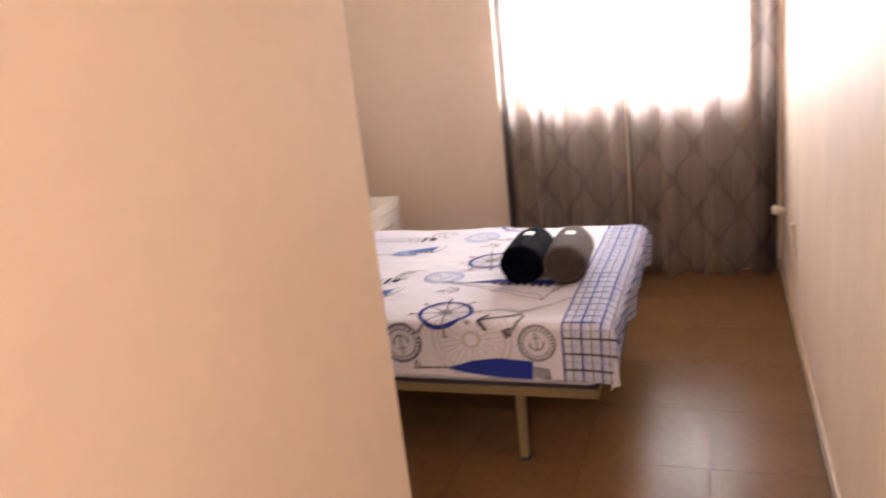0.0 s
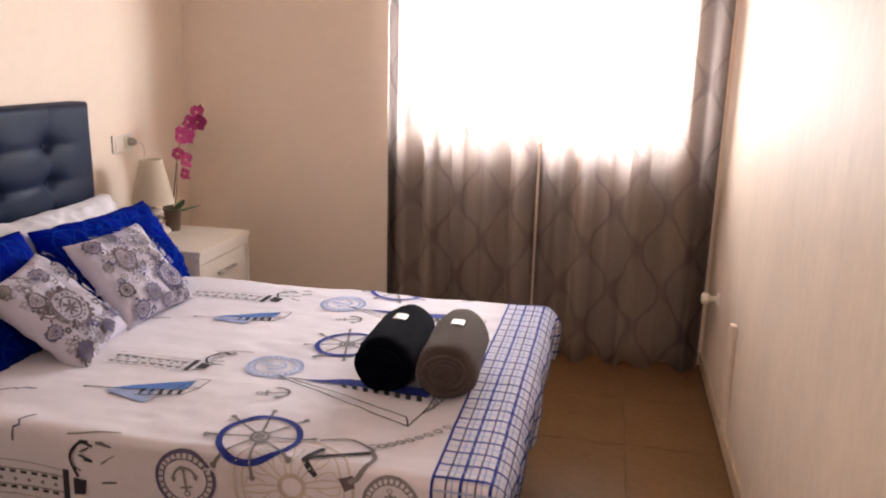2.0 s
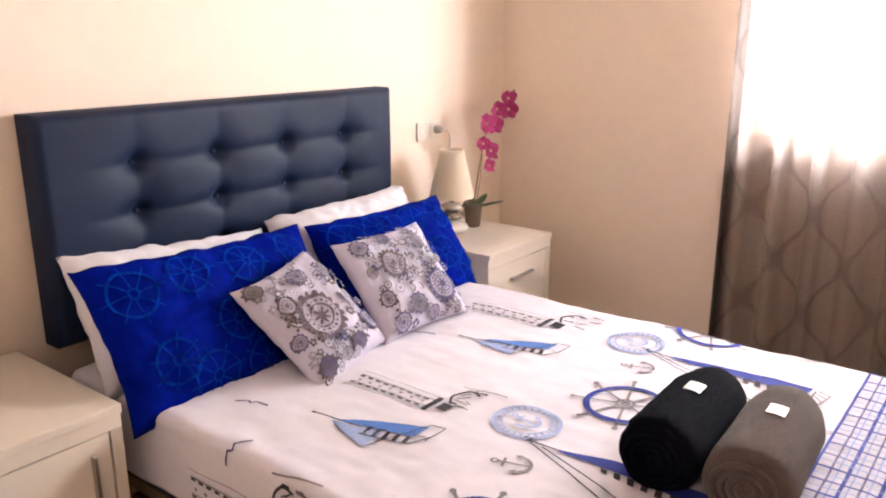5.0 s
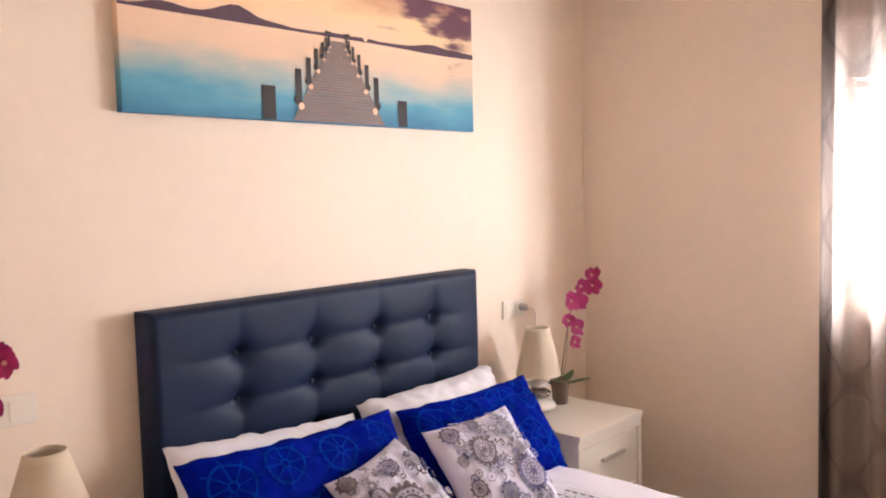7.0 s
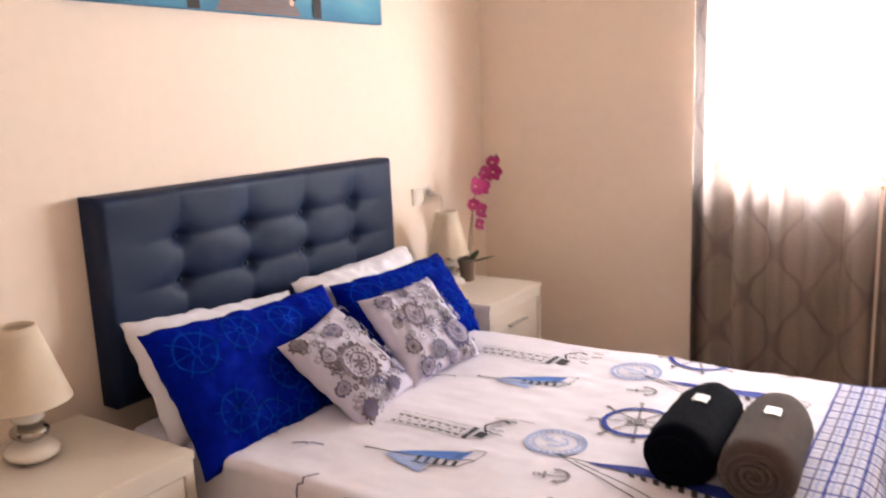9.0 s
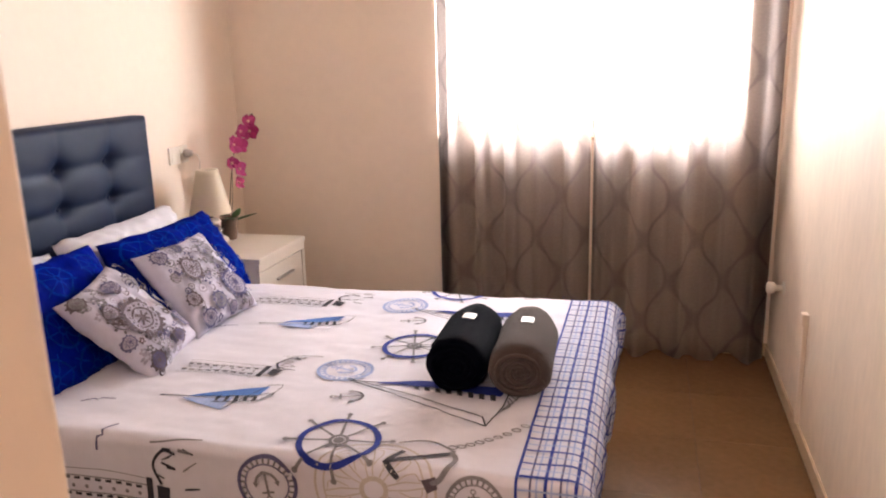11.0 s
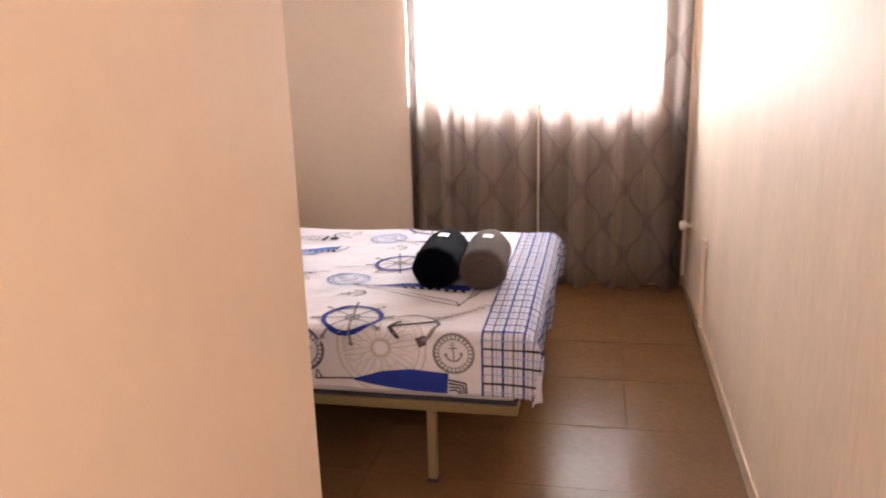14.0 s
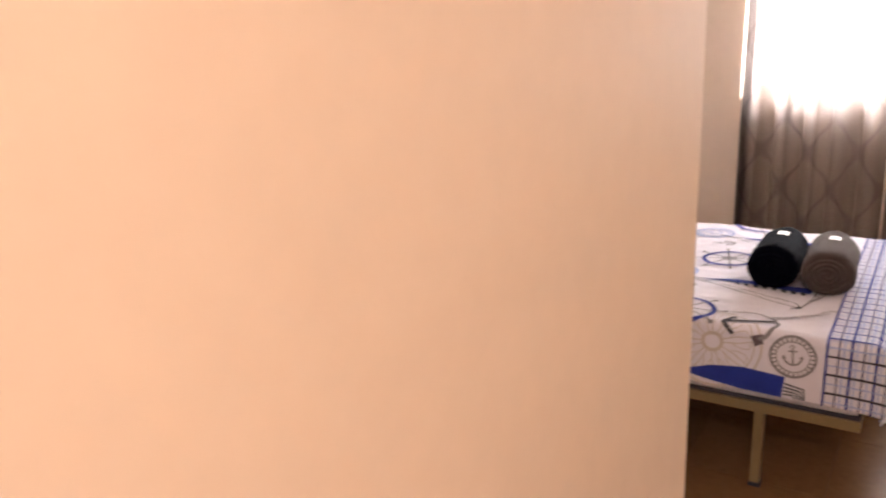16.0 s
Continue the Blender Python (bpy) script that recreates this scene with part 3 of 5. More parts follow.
class Print:
    """Flat printed shapes laid on a surface given by a function of two coordinates."""

    def __init__(self, surface, lift=0.0032, step=0.014):
        self.base = lift
        self.f, self.lift, self.step, self.bm, self.mats, self.at = surface, lift, step, bmesh.new(), [], 0

    def get(self, mat):
        if mat not in self.mats:
            self.mats.append(mat)
        self.at = self.mats.index(mat)
        self.lift += 0.00003  # later shapes lie over earlier ones
        return self.bm

    def face(self, *vs):
        self.bm.faces.new(vs).material_index = self.at

    def line(self, pts, width, mat, close=False):
        bm = self.get(mat)
        pts = [Vector((p[0], p[1])) for p in pts]
        if close:
            pts.append(pts[0])
        dense = []
        for a, b in zip(pts, pts[1:]):
            k = max(1, int((b - a).length / self.step))
            dense += [a.lerp(b, i / k) for i in range(k)]
        dense.append(pts[-1])
        rows = []
        for i, p in enumerate(dense):
            if close and i in (0, len(dense) - 1):
                d = dense[1] - dense[-2]
            else:
                d = dense[min(i + 1, len(dense) - 1)] - dense[max(i - 1, 0)]
            if d.length < 1e-7:
                d = Vector((1, 0))
            s = Vector((-d.y, d.x)).normalized() * width / 2
            rows.append((bm.verts.new(self.f(*(p + s), self.lift)), bm.verts.new(self.f(*(p - s), self.lift))))
        for a, b in zip(rows, rows[1:]):
            self.face(a[0], a[1], b[1], b[0])

    def ring(self, c, r, width, mat, n=40, squash=1.0):
        self.line([(c[0] + r * math.cos(2 * math.pi * i / n), c[1] + r * squash * math.sin(2 * math.pi * i / n)) for i in range(n)], width, mat, True)

    def disc(self, c, r, mat, n=20, rings=2):
        bm = self.get(mat)
        mid = bm.verts.new(self.f(c[0], c[1], self.lift))
        last = None
        for k in range(1, rings + 1):
            rr = r * k / rings
            cur = [bm.verts.new(self.f(c[0] + rr * math.cos(2 * math.pi * i / n), c[1] + rr * math.sin(2 * math.pi * i / n), self.lift)) for i in range(n)]
            for i in range(n):
                if last:
                    self.face(last[i], last[(i + 1) % n], cur[(i + 1) % n], cur[i])
                else:
                    self.face(mid, cur[i], cur[(i + 1) % n])
            last = cur

    def patch(self, a, b, mat, n=10, k=3):
        """The area between two lines a and b of two or more points."""
        bm = self.get(mat)

        def along(p, t):
            t *= len(p) - 1
            i = min(int(t), len(p) - 2)
            return Vector(p[i]).lerp(Vector(p[i + 1]), t - i)
        g = []
        for i in range(n + 1):
            p, q = along(a, i / n), along(b, i / n)
            g.append([bm.verts.new(self.f(*p.lerp(q, j / k), self.lift)) for j in range(k + 1)])
        for i in range(n):
            for j in range(k):
                self.face(g[i][j], g[i][j + 1], g[i + 1][j + 1], g[i + 1][j])

    def done(self, parent, name="printed_motif", many=False):
        """Ends one motif as one part; the next shapes start another."""
        if not self.mats:
            return
        bmesh.ops.remove_doubles(self.bm, verts=self.bm.verts[:], dist=1e-6)
        ob = part(name, self.bm, self.mats[0], parent, smooth=True)
        for mat in self.mats[1:]:
            ob.data.materials.append(mat)
        if many:
            ob["kind"] = "stuff"
        self.bm, self.mats, self.lift = bmesh.new(), [], self.base


def ships_wheel(pr, c, r, rim, spoke, turn=0.2):
    pr.ring(c, r, r * 0.17, rim)
    pr.ring(c, r * 0.22, r * 0.10, spoke, 20)
    pr.disc(c, r * 0.15, spoke, 12, 1)
    for i in range(8):
        a = turn + i * math.pi / 4
        d = Vector((math.cos(a), math.sin(a)))
        o = Vector(c)
        pr.line([o + d * r * 0.2, o + d * r * 0.92], r * 0.075, spoke)
        pr.line([o + d * r * 1.05, o + d * r * 1.42], r * 0.09, spoke)
        pr.disc(o + d * r * 1.38, r * 0.085, spoke, 8, 1)


def anchor(pr, c, size, mat, turn=0.0):
    ca, sa = math.cos(turn), math.sin(turn)

    def at(x, y):
        return (c[0] + size * (x * ca - y * sa), c[1] + size * (x * sa + y * ca))
    pr.line([at(0, 0.62), at(0, -0.55)], size * 0.13, mat)
    pr.line([at(-0.32, 0.42), at(0.32, 0.42)], size * 0.11, mat)
    pr.ring(at(0, 0.76), size * 0.13, size * 0.07, mat, 14)
    pr.line([at(0.58 * math.cos(t), -0.02 + 0.58 * math.sin(t)) for t in [math.pi * (1.05 + 0.9 * i / 12) for i in range(13)]], size * 0.14, mat)
    for s in (-1, 1):
        pr.patch([at(s * 0.72, -0.18), at(s * 0.42, -0.10)], [at(s * 0.60, 0.14), at(s * 0.60, 0.14)], mat, 3, 2)


def medallion(pr, c, r, mat, inner, turn=0.0):
    pr.ring(c, r * 0.93, r * 0.12, mat)
    pr.ring(c, r * 0.70, r * 0.05, mat)
    for i in range(26):
        a = i * 2 * math.pi / 26
        d = Vector((math.cos(a), math.sin(a)))
        pr.line([Vector(c) + d * r * 0.73, Vector(c) + d * r * 0.87], r * 0.07, inner)
    anchor(pr, c, r * 0.62, inner, turn)


def sailing_boat(pr, x, y, s, fill, pale, dark, turn=0.0):
    """A boat lying along u, bow to the head of the bed."""
    ca, sa = math.cos(turn), math.sin(turn)

    def at(a, b):
        return (x + s * (a * ca - b * sa), y + s * (a * sa + b * ca))
    pr.line([at(0, 0), at(0.28, -0.03), at(1.0, 0.02)], s * 0.014, dark)
    pr.disc(at(0, 0), s * 0.018, dark, 8, 1)
    pr.patch([at(0.26, -0.02), at(0.55, 0.10), at(0.96, 0.17)], [at(0.26, -0.03), at(0.55, -0.03), at(0.90, 0.0)], fill)
    pr.patch([at(0.22, -0.05), at(0.5, -0.06), at(0.68, -0.05)], [at(0.22, -0.06), at(0.42, -0.19), at(0.62, -0.27)], pale)
    for i in range(5):
        t = 0.52 + i * 0.085
        pr.patch([at(t, -0.02), at(t + 0.035, -0.02)], [at(t + 0.0, -0.13), at(t + 0.04, -0.12)], dark, 2, 3)
    pr.line([at(0.50, -0.14), at(0.92, -0.12), at(1.04, 0.03)], s * 0.014, dark)
    pr.line([at(0.62, -0.27), at(0.78, -0.05), at(0.95, 0.20), at(1.08, 0.20), at(1.02, -0.04)], s * 0.010, dark)
    pr.line([at(0.22, -0.06), at(0.42, -0.19), at(0.62, -0.27), at(0.70, -0.2)], s * 0.008, fill)


def racing_sail(pr, x, y, s, fill, dark, hull):
    def at(a, b):
        return (x + s * a, y + s * b)
    pr.patch([at(0.18, 0.02), at(0.45, 0.085), at(1.0, 0.075)], [at(0.18, 0.0), at(0.5, -0.01), at(0.98, -0.05)], fill, 26, 5)
    for i in range(8):
        t = 0.42 + i * 0.07
        pr.patch([at(t, -0.012 - 0.035 * (t - 0.4)), at(t + 0.034, -0.014 - 0.035 * (t - 0.4))],
                 [at(t + 0.02, -0.045 - 0.16 * (t - 0.4)), at(t + 0.054, -0.05 - 0.16 * (t - 0.4))], dark, 2, 3)
    pr.line([at(0, 0.01), at(0.18, 0.012)], s * 0.012, dark)
    pr.line([at(-0.03, 0.03), at(0.02, 0.03), at(0, -0.01)], s * 0.012, dark)
    pr.line([at(0.02, 0.0), at(0.5, -0.24), at(0.97, -0.47)], s * 0.009, dark)
    pr.line([at(0.1, -0.01), at(0.5, -0.17), at(0.93, -0.36), at(0.97, -0.47), at(1.02, -0.2), at(1.02, 0.05)], s * 0.009, dark)
    for i in range(5):
        pr.line([at(1.0 + 0.02 * i, -0.30 + 0.05 * i), at(1.06 + 0.01 * i, -0.2 + 0.06 * i), at(1.03, -0.1 + 0.04 * i)], s * 0.010, hull)


def lighthouse(pr, x, y, s, dark, body):
    """A striped tower lying along u with its lantern and gallery at the end."""
    def at(a, b):
        return (x + s * a, y + s * b)
    for b0 in (0.0, 0.13):
        for i in range(9):
            a = i * 0.085
            pr.line([at(a, b0 * (1 - 0.15 * a)), at(a + 0.05, b0 * (1 - 0.15 * a))], s * 0.022, dark)
        pr.line([at(0, b0 + 0.02), at(0.78, b0 * 0.9 + 0.02)], s * 0.010, body)
    for i in range(7):
        pr.disc(at(0.05 + i * 0.11, 0.065), s * 0.016, body, 8, 1)
    pr.line([at(0.80, -0.05), at(0.80, 0.2)], s * 0.05, dark)
    pr.patch([at(0.86, 0.02), at(0.95, 0.03)], [at(0.86, 0.15), at(0.96, 0.14)], dark, 3, 3)
    pr.line(spline([Vector((*at(0.90, 0.16), 0)), Vector((*at(0.84, 0.30), 0)), Vector((*at(0.92, 0.42), 0)), Vector((*at(1.02, 0.40), 0))], 5), s * 0.022, dark)
    rng = random.Random(int(1000 * (x + 3 * y)))
    for i in range(11):  # loose pen strokes of the gallery
        a, b, t = rng.uniform(0.86, 1.10), rng.uniform(0.10, 0.46), rng.uniform(-0.5, 0.9)
        n = rng.uniform(0.05, 0.13)
        pr.line([at(a, b), at(a + n * math.cos(t), b + n * math.sin(t))], s * rng.uniform(0.008, 0.022), dark if i % 3 else body)
    pr.line([at(0.82, 0.46), at(1.2, 0.52)], s * 0.012, body)
    for b in (-0.06, 0.2):
        pr.line([at(-0.02, b), at(0.4, b + 0.01), at(0.78, b - 0.01)], s * 0.006, body)


pr = Print(spread)
# top rows repeat across the bed, the near row hangs over the side
for k, y in enumerate((0.648, 1.312, 1.93)):
    ships_wheel(pr, (1.480, y), 0.098, M_INK_BLUE, M_INK_GREY, 0.15 + 0.1 * k)
    pr.done(quilt, "printed_wheel")
for y in (1.085, 1.71):
    medallion(pr, (1.328, y), 0.088, M_INK_PALE, M_INK_PALE, 1.3)
    pr.done(quilt, "printed_medallion")
medallion(pr, (1.325, 0.487), 0.080, M_INK_VIOLET, M_INK_GREY, 3.3)
pr.done(quilt, "printed_medallion")
medallion(pr, (1.842, 0.497), 0.070, M_INK_GREY, M_INK_GREY, 0.1)
pr.done(quilt, "printed_medallion")
for y in (0.895, 1.548):
    anchor(pr, (1.415, y), 0.060, M_INK_GREY, 1.9)
    pr.done(quilt, "printed_anchor")
for x, y in ((0.885, 0.800), (0.865, 1.440)):
    sailing_boat(pr, x, y, 0.31, M_INK_MID, M_INK_PALE, M_INK_DARK, 0.20)
    pr.done(quilt, "printed_boat")
for y in (1.005, 1.665):
    racing_sail(pr, 1.375, y, 0.46, M_INK_BLUE, M_INK_DARK, M_INK_GREY)
    pr.done(quilt, "printed_sail")
# the racing sail of the near row, only its upper half shows above the hem
pr.patch([(1.50, 0.392), (1.60, 0.425), (1.70, 0.434), (1.825, 0.428)], [(1.50, 0.388), (1.62, 0.368), (1.70, 0.358), (1.820, 0.358)], M_INK_BLUE, 30, 6)
pr.line([(1.37, 0.385), (1.42, 0.388), (1.50, 0.392)], 0.006, M_INK_DARK)
pr.line([(1.37, 0.385), (1.375, 0.42), (1.39, 0.388)], 0.006, M_INK_DARK)
for i in range(4):
    pr.line([(1.825, 0.37 + 0.012 * i), (1.85 + 0.01 * i, 0.372 + 0.008 * i), (1.86 + 0.008 * i, 0.36)], 0.006, M_INK_DARK)
for x, y, s in ((0.83, 0.985, 0.33), (0.72, 1.66, 0.38), (0.71, 0.395, 0.36)):
    lighthouse(pr, x, y, s, M_INK_DARK, M_INK_GREY)
    pr.done(quilt, "printed_lighthouse", True)
# wide faint wheel behind the others
for c in ((1.60, 0.505), (1.72, 1.22)):
    pr.done(quilt, "printed_chart")
    pr.lift = 0.0018
    pr.ring(c, 0.150, 0.006, M_INK_FAINT, 56)
    pr.ring(c, 0.128, 0.004, M_INK_FAINT, 56)
    pr.ring(c, 0.030, 0.012, M_INK_FAINT, 20)
    for i in range(8):
        a = i * math.pi / 4 + 0.2
        d = Vector((math.cos(a), math.sin(a)))
        e = Vector((-d.y, d.x))
        for k in (-1, 1):
            pr.line([Vector(c) + d * 0.036 + e * 0.006 * k, Vector(c) + d * 0.08 + e * 0.011 * k, Vector(c) + d * 0.126 + e * 0.007 * k], 0.0035, M_INK_FAINT)
            pr.line(spline([Vector((c[0], c[1], 0)) + (q * d + k * w * e).to_3d() for q, w in ((0.118, 0.012), (0.11, 0.03), (0.085, 0.028), (0.06, 0.013))], 4), 0.003, M_INK_FAINT)
pr.done(quilt, "printed_chart")
# big anchor with its chain
pr.line([(1.625, 0.575), (1.70, 0.612), (1.765, 0.642)], 0.015, M_INK_DARK)
pr.line([(1.655, 0.63), (1.625, 0.575), (1.66, 0.54)], 0.014, M_INK_DARK)
pr.line(spline([(1.765, 0.655), (1.785, 0.61), (1.765, 0.555), (1.735, 0.535)], 6), 0.013, M_INK_GREY)
pr.patch([(1.715, 0.545), (1.75, 0.555)], [(1.73, 0.510), (1.755, 0.525)], M_INK_BROWN, 3, 2)
pr.line(spline([(1.63, 0.665), (1.70, 0.69), (1.775, 0.655)], 6), 0.006, M_INK_GREY)
for i in range(9):
    t = i / 8
    pr.ring((1.765 + 0.155 * t, 0.672 + 0.135 * t ** 1.4), 0.011, 0.004, M_INK_GREY, 10, 0.6)
pr.done(quilt, "printed_anchor")
for k in range(2):
    for i in range(9):
        t = i / 8
        pr.ring((1.765 + 0.155 * t, 1.335 + 0.55 * k + 0.135 * t ** 1.4), 0.011, 0.004, M_INK_GREY, 10, 0.6)
    pr.done(quilt, "printed_chain")
for x, y, a in ((0.72, 0.735, 0.3), (0.865, 0.565, 1.2), (0.75, 1.38, 0.5)):
    d, e = Vector((math.cos(a), math.sin(a))), Vector((-math.sin(a), math.cos(a)))
    o = Vector((x, y))
    pr.line([o - d * 0.045, o - d * 0.01 + e * 0.012, o, o + d * 0.01 + e * 0.014, o + d * 0.05 + e * 0.004], 0.007, M_INK_VIOLET)
    pr.done(quilt, "printed_bird")

# checked foot end: woven bands crossing
pl = Print(spread, 0.0032, 0.016)
pl.line([(1.935, W_NEAR + 0.002), (1.935, W_FAR)], 0.007, M_INK_BLUE)
pl.done(quilt, "woven_stripe")
for i in range(12):
    u = 1.967 + i * 0.034
    if u < U_END:
        pl.line([(u, W_NEAR + 0.002), (u, W_FAR)], 0.008 if i % 2 else 0.005, M_INK_BLUE if i % 2 else M_INK_VIOLET)
        pl.done(quilt, "woven_stripe")
        pl.line([(u + 0.014, W_NEAR + 0.002), (u + 0.014, W_FAR)], 0.004, M_INK_PALE)
        pl.done(quilt, "woven_stripe")
pw = Print(spread, 0.0038, 0.016)
for j in range(58):
    w = W_NEAR + 0.016 + j * 0.030
    if w < W_FAR:
        pw.line([(1.938, w), (U_END - 0.003, w)], 0.0075 if j % 2 else 0.004, M_INK_DARK if w < 0.56 and j % 2 else (M_INK_BLUE if j % 2 else M_INK_PALE))
        pw.done(quilt, "woven_stripe")


# headboard: padded panel with two rows of deep buttons
HB_Y0, HB_Y1, HB_Z0, HB_Z1, HB_T = 0.574, 2.012, 0.60, 1.262, 0.092
tufts = [(y, z) for y in (0.872, 1.166, 1.458, 1.750) for z in (1.098, 0.950, 0.80)]
head = thing("headboard", pose(0, 0, 0), "dark blue faux leather headboard with buttoned tufting, fixed to the wall", "headboard")
bm = bmesh.new()
NY_, NZ_ = 150, 72
g = []
for j in range(NZ_ + 1):
    row = []
    for i in range(NY_ + 1):
        y, z = HB_Y0 + (HB_Y1 - HB_Y0) * i / NY_, HB_Z0 + (HB_Z1 - HB_Z0) * j / NZ_
        d = 0.0
        for ty, tz in tufts:
            q = math.hypot(y - ty, z - tz)
            d += 0.024 * math.exp(-(q / 0.026) ** 2) + 0.016 * math.exp(-(q / 0.070) ** 2)
            # pinched pleats running out of each button
            d += 0.009 * math.exp(-(abs(y - ty) * 0.45 + abs(z - tz) * 2.6) / 0.035) + 0.0035 * math.exp(-(abs(y - ty) * 2.6 + abs(z - tz) * 0.7) / 0.035)
        if 0.66 < y < 1.96:
            for tz in (1.098, 0.950, 0.80):
                d += 0.0035 * math.exp(-((z - tz) / 0.024) ** 2) * min(1, (min(y - 0.66, 1.96 - y)) / 0.16)
        for ty in (0.872, 1.166, 1.458, 1.750):
            d += 0.0018 * math.exp(-((y - ty) / 0.022) ** 2) + 0.0010 * math.exp(-((y - ty) / 0.006) ** 2)
        d += 0.003 * noise.noise((y * 7, z * 7, 0.4))
        edge = min(y - HB_Y0, HB_Y1 - y, HB_Z1 - z, z - HB_Z0)
        rnd = 0.022 * (1 - min(1, edge / 0.022)) ** 2
        row.append(bm.verts.new((HB_T + 0.006 - min(d, 0.046) - rnd, y, z)))
    g.append(row)
for j in range(NZ_):
    for i in range(NY_):
        bm.faces.new((g[j][i], g[j][i + 1], g[j + 1][i + 1], g[j + 1][i]))
rim = g[0] + [r[-1] for r in g[1:]] + g[-1][-2::-1] + [r[0] for r in g[-2:0:-1]]
back = [bm.verts.new((0.004, v.co.y, v.co.z)) for v in rim]
for i in range(len(rim)):
    k = (i + 1) % len(rim)
    bm.faces.new((rim[i], rim[k], back[k], back[i]))
part("padding", bm, M_LEATHER, head, smooth=True)
for ty, tz in tufts:
    part("button", lathe([(0.0, 0.0030), (0.005, 0.0025), (0.0085, 0.001), (0.0085, -0.003)], 14), M_LEATHER, head, smooth=True).matrix_basis = pose(HB_T - 0.038, ty, tz, 0, 90, 0)


# ---------------------------------------------------------------- pillows
def pillow_surface(w, h, t, inset, seed, side=1, rough=0.0):
    def f(a, b, lift=0.0):
        """a and b run from -1 to 1 across the pillow."""
        a, b = max(-1, min(1, a)), max(-1, min(1, b))
        x = a * w / 2 * (1 - inset * (1 - b * b) * a * a)
        y = b * h / 2 * (1 - inset * (1 - a * a) * b * b)
        q = max(0.0, (1 - a ** 4)) ** 0.55 * max(0.0, (1 - b ** 4)) ** 0.55
        z = t / 2 * q * (1 + 0.10 * noise.noise((a * 1.7 + seed, b * 1.9, 0.3))) + 0.010 * q * noise.noise((a * 4.5, b * 4.5 + seed, 5.0))
        z += 0.0035 * noise.noise((a * 9 + seed, b * 6, 9.0)) * (0.3 + q) + rough * min(1, 3 * q) * (noise.noise((a * 5 + seed, b * 3, 1.0)) + 0.6 * noise.noise((a * 13, b * 7 + seed, 3.0)))
        y += rough * 0.8 * noise.noise((a * 6 + seed, b, 4.0)) * abs(b)
        return Vector((x, y, side * (z + lift) + 0.008 * noise.noise((a * 1.3, b * 1.3, seed))))
    return f


def pillow(name, corner, across, down, thick, mat, label, category, group, seed, inset=0.07, printer=None, rough=0.0):
    """corner: the upper corner nearest the entrance; across and down: the two edges from it."""
    c, U, D = Vector(corner), Vector(across), Vector(down)
    w, h = U.length, D.length
    ux = U.normalized()
    vy = (-D - ux * (-D).dot(ux)).normalized()
    nz = ux.cross(vy)
    m = Matrix((ux, vy, nz)).transposed().to_4x4()
    m.translation = c + U / 2 + D / 2
    ob = thing(name, m, label, category, group)
    bm = bmesh.new()
    n = 48
    for s in (1, -1):
        f = pillow_surface(w, h, thick, inset, seed, s, rough)
        g = [[bm.verts.new(f(-1 + 2 * i / n, -1 + 2 * j / n)) for i in range(n + 1)] for j in range(n + 1)]
        for j in range(n):
            for i in range(n):
                bm.faces.new((g[j][i], g[j][i + 1], g[j + 1][i + 1], g[j + 1][i]))
    bmesh.ops.remove_doubles(bm, verts=bm.verts[:], dist=0.0015)
    part("cover", bm, mat, ob, smooth=True)
    f = pillow_surface(w, h, thick, inset, seed, 1, rough)
    if printer:
        p = Print(lambda x, y, l: f(2 * x / w, 2 * y / h, l), 0.0042, 0.008)
        printer(p, w, h)
        p.done(ob, "print", True)
    return ob


def blue_print(p, w, h):
    rng = random.Random(int(w * 1000))
    spots = [(-0.29, 0.11), (-0.12, 0.13), (0.07, 0.12), (0.26, 0.13), (-0.03, -0.03), (-0.25, -0.09), (0.17, -0.05), (0.02, -0.17), (0.30, -0.14), (-0.15, -0.16)]
    for x, y in spots:
        c, r = (x * w / 0.78, y * h / 0.44), rng.uniform(0.055, 0.072)
        p.ring(c, r, 0.008, M_BLUE_PRINT, 30)
        p.ring(c, r * 0.22, 0.006, M_BLUE_PRINT, 12)
        turn = rng.random()
        for i in range(8):
            a = i * math.pi / 4 + turn
            d = Vector((math.cos(a), math.sin(a)))
            p.line([Vector(c) + d * r * 0.22, Vector(c) + d * r * 1.35], 0.0045, M_BLUE_PRINT)


def rosette(p, c, r, dark, pale, petals=16):
    """A round flower: tinted ground, scalloped rim, a ring of dots, a toothed heart."""
    p.disc(c, r * 0.95, pale, 32, 7 if r > 0.04 else 3)
    for i in range(petals):
        a = i * 2 * math.pi / petals
        p.disc((c[0] + r * 0.98 * math.cos(a), c[1] + r * 0.98 * math.sin(a)), r * 0.13, dark, 8, 1)
    p.ring(c, r * 0.86, r * 0.17, dark, 32)
    for i in range(petals):
        a = (i + 0.5) * 2 * math.pi / petals
        p.disc((c[0] + r * 0.62 * math.cos(a), c[1] + r * 0.62 * math.sin(a)), r * 0.062, dark, 7, 1)
    p.ring(c, r * 0.47, r * 0.07, dark, 24)
    for i in range(8):
        a = i * math.pi / 4
        d = Vector((math.cos(a), math.sin(a)))
        p.line([Vector(c) + d * r * 0.10, Vector(c) + d * r * 0.36], r * 0.09, dark)
    p.disc(c, r * 0.17, dark, 12, 1)


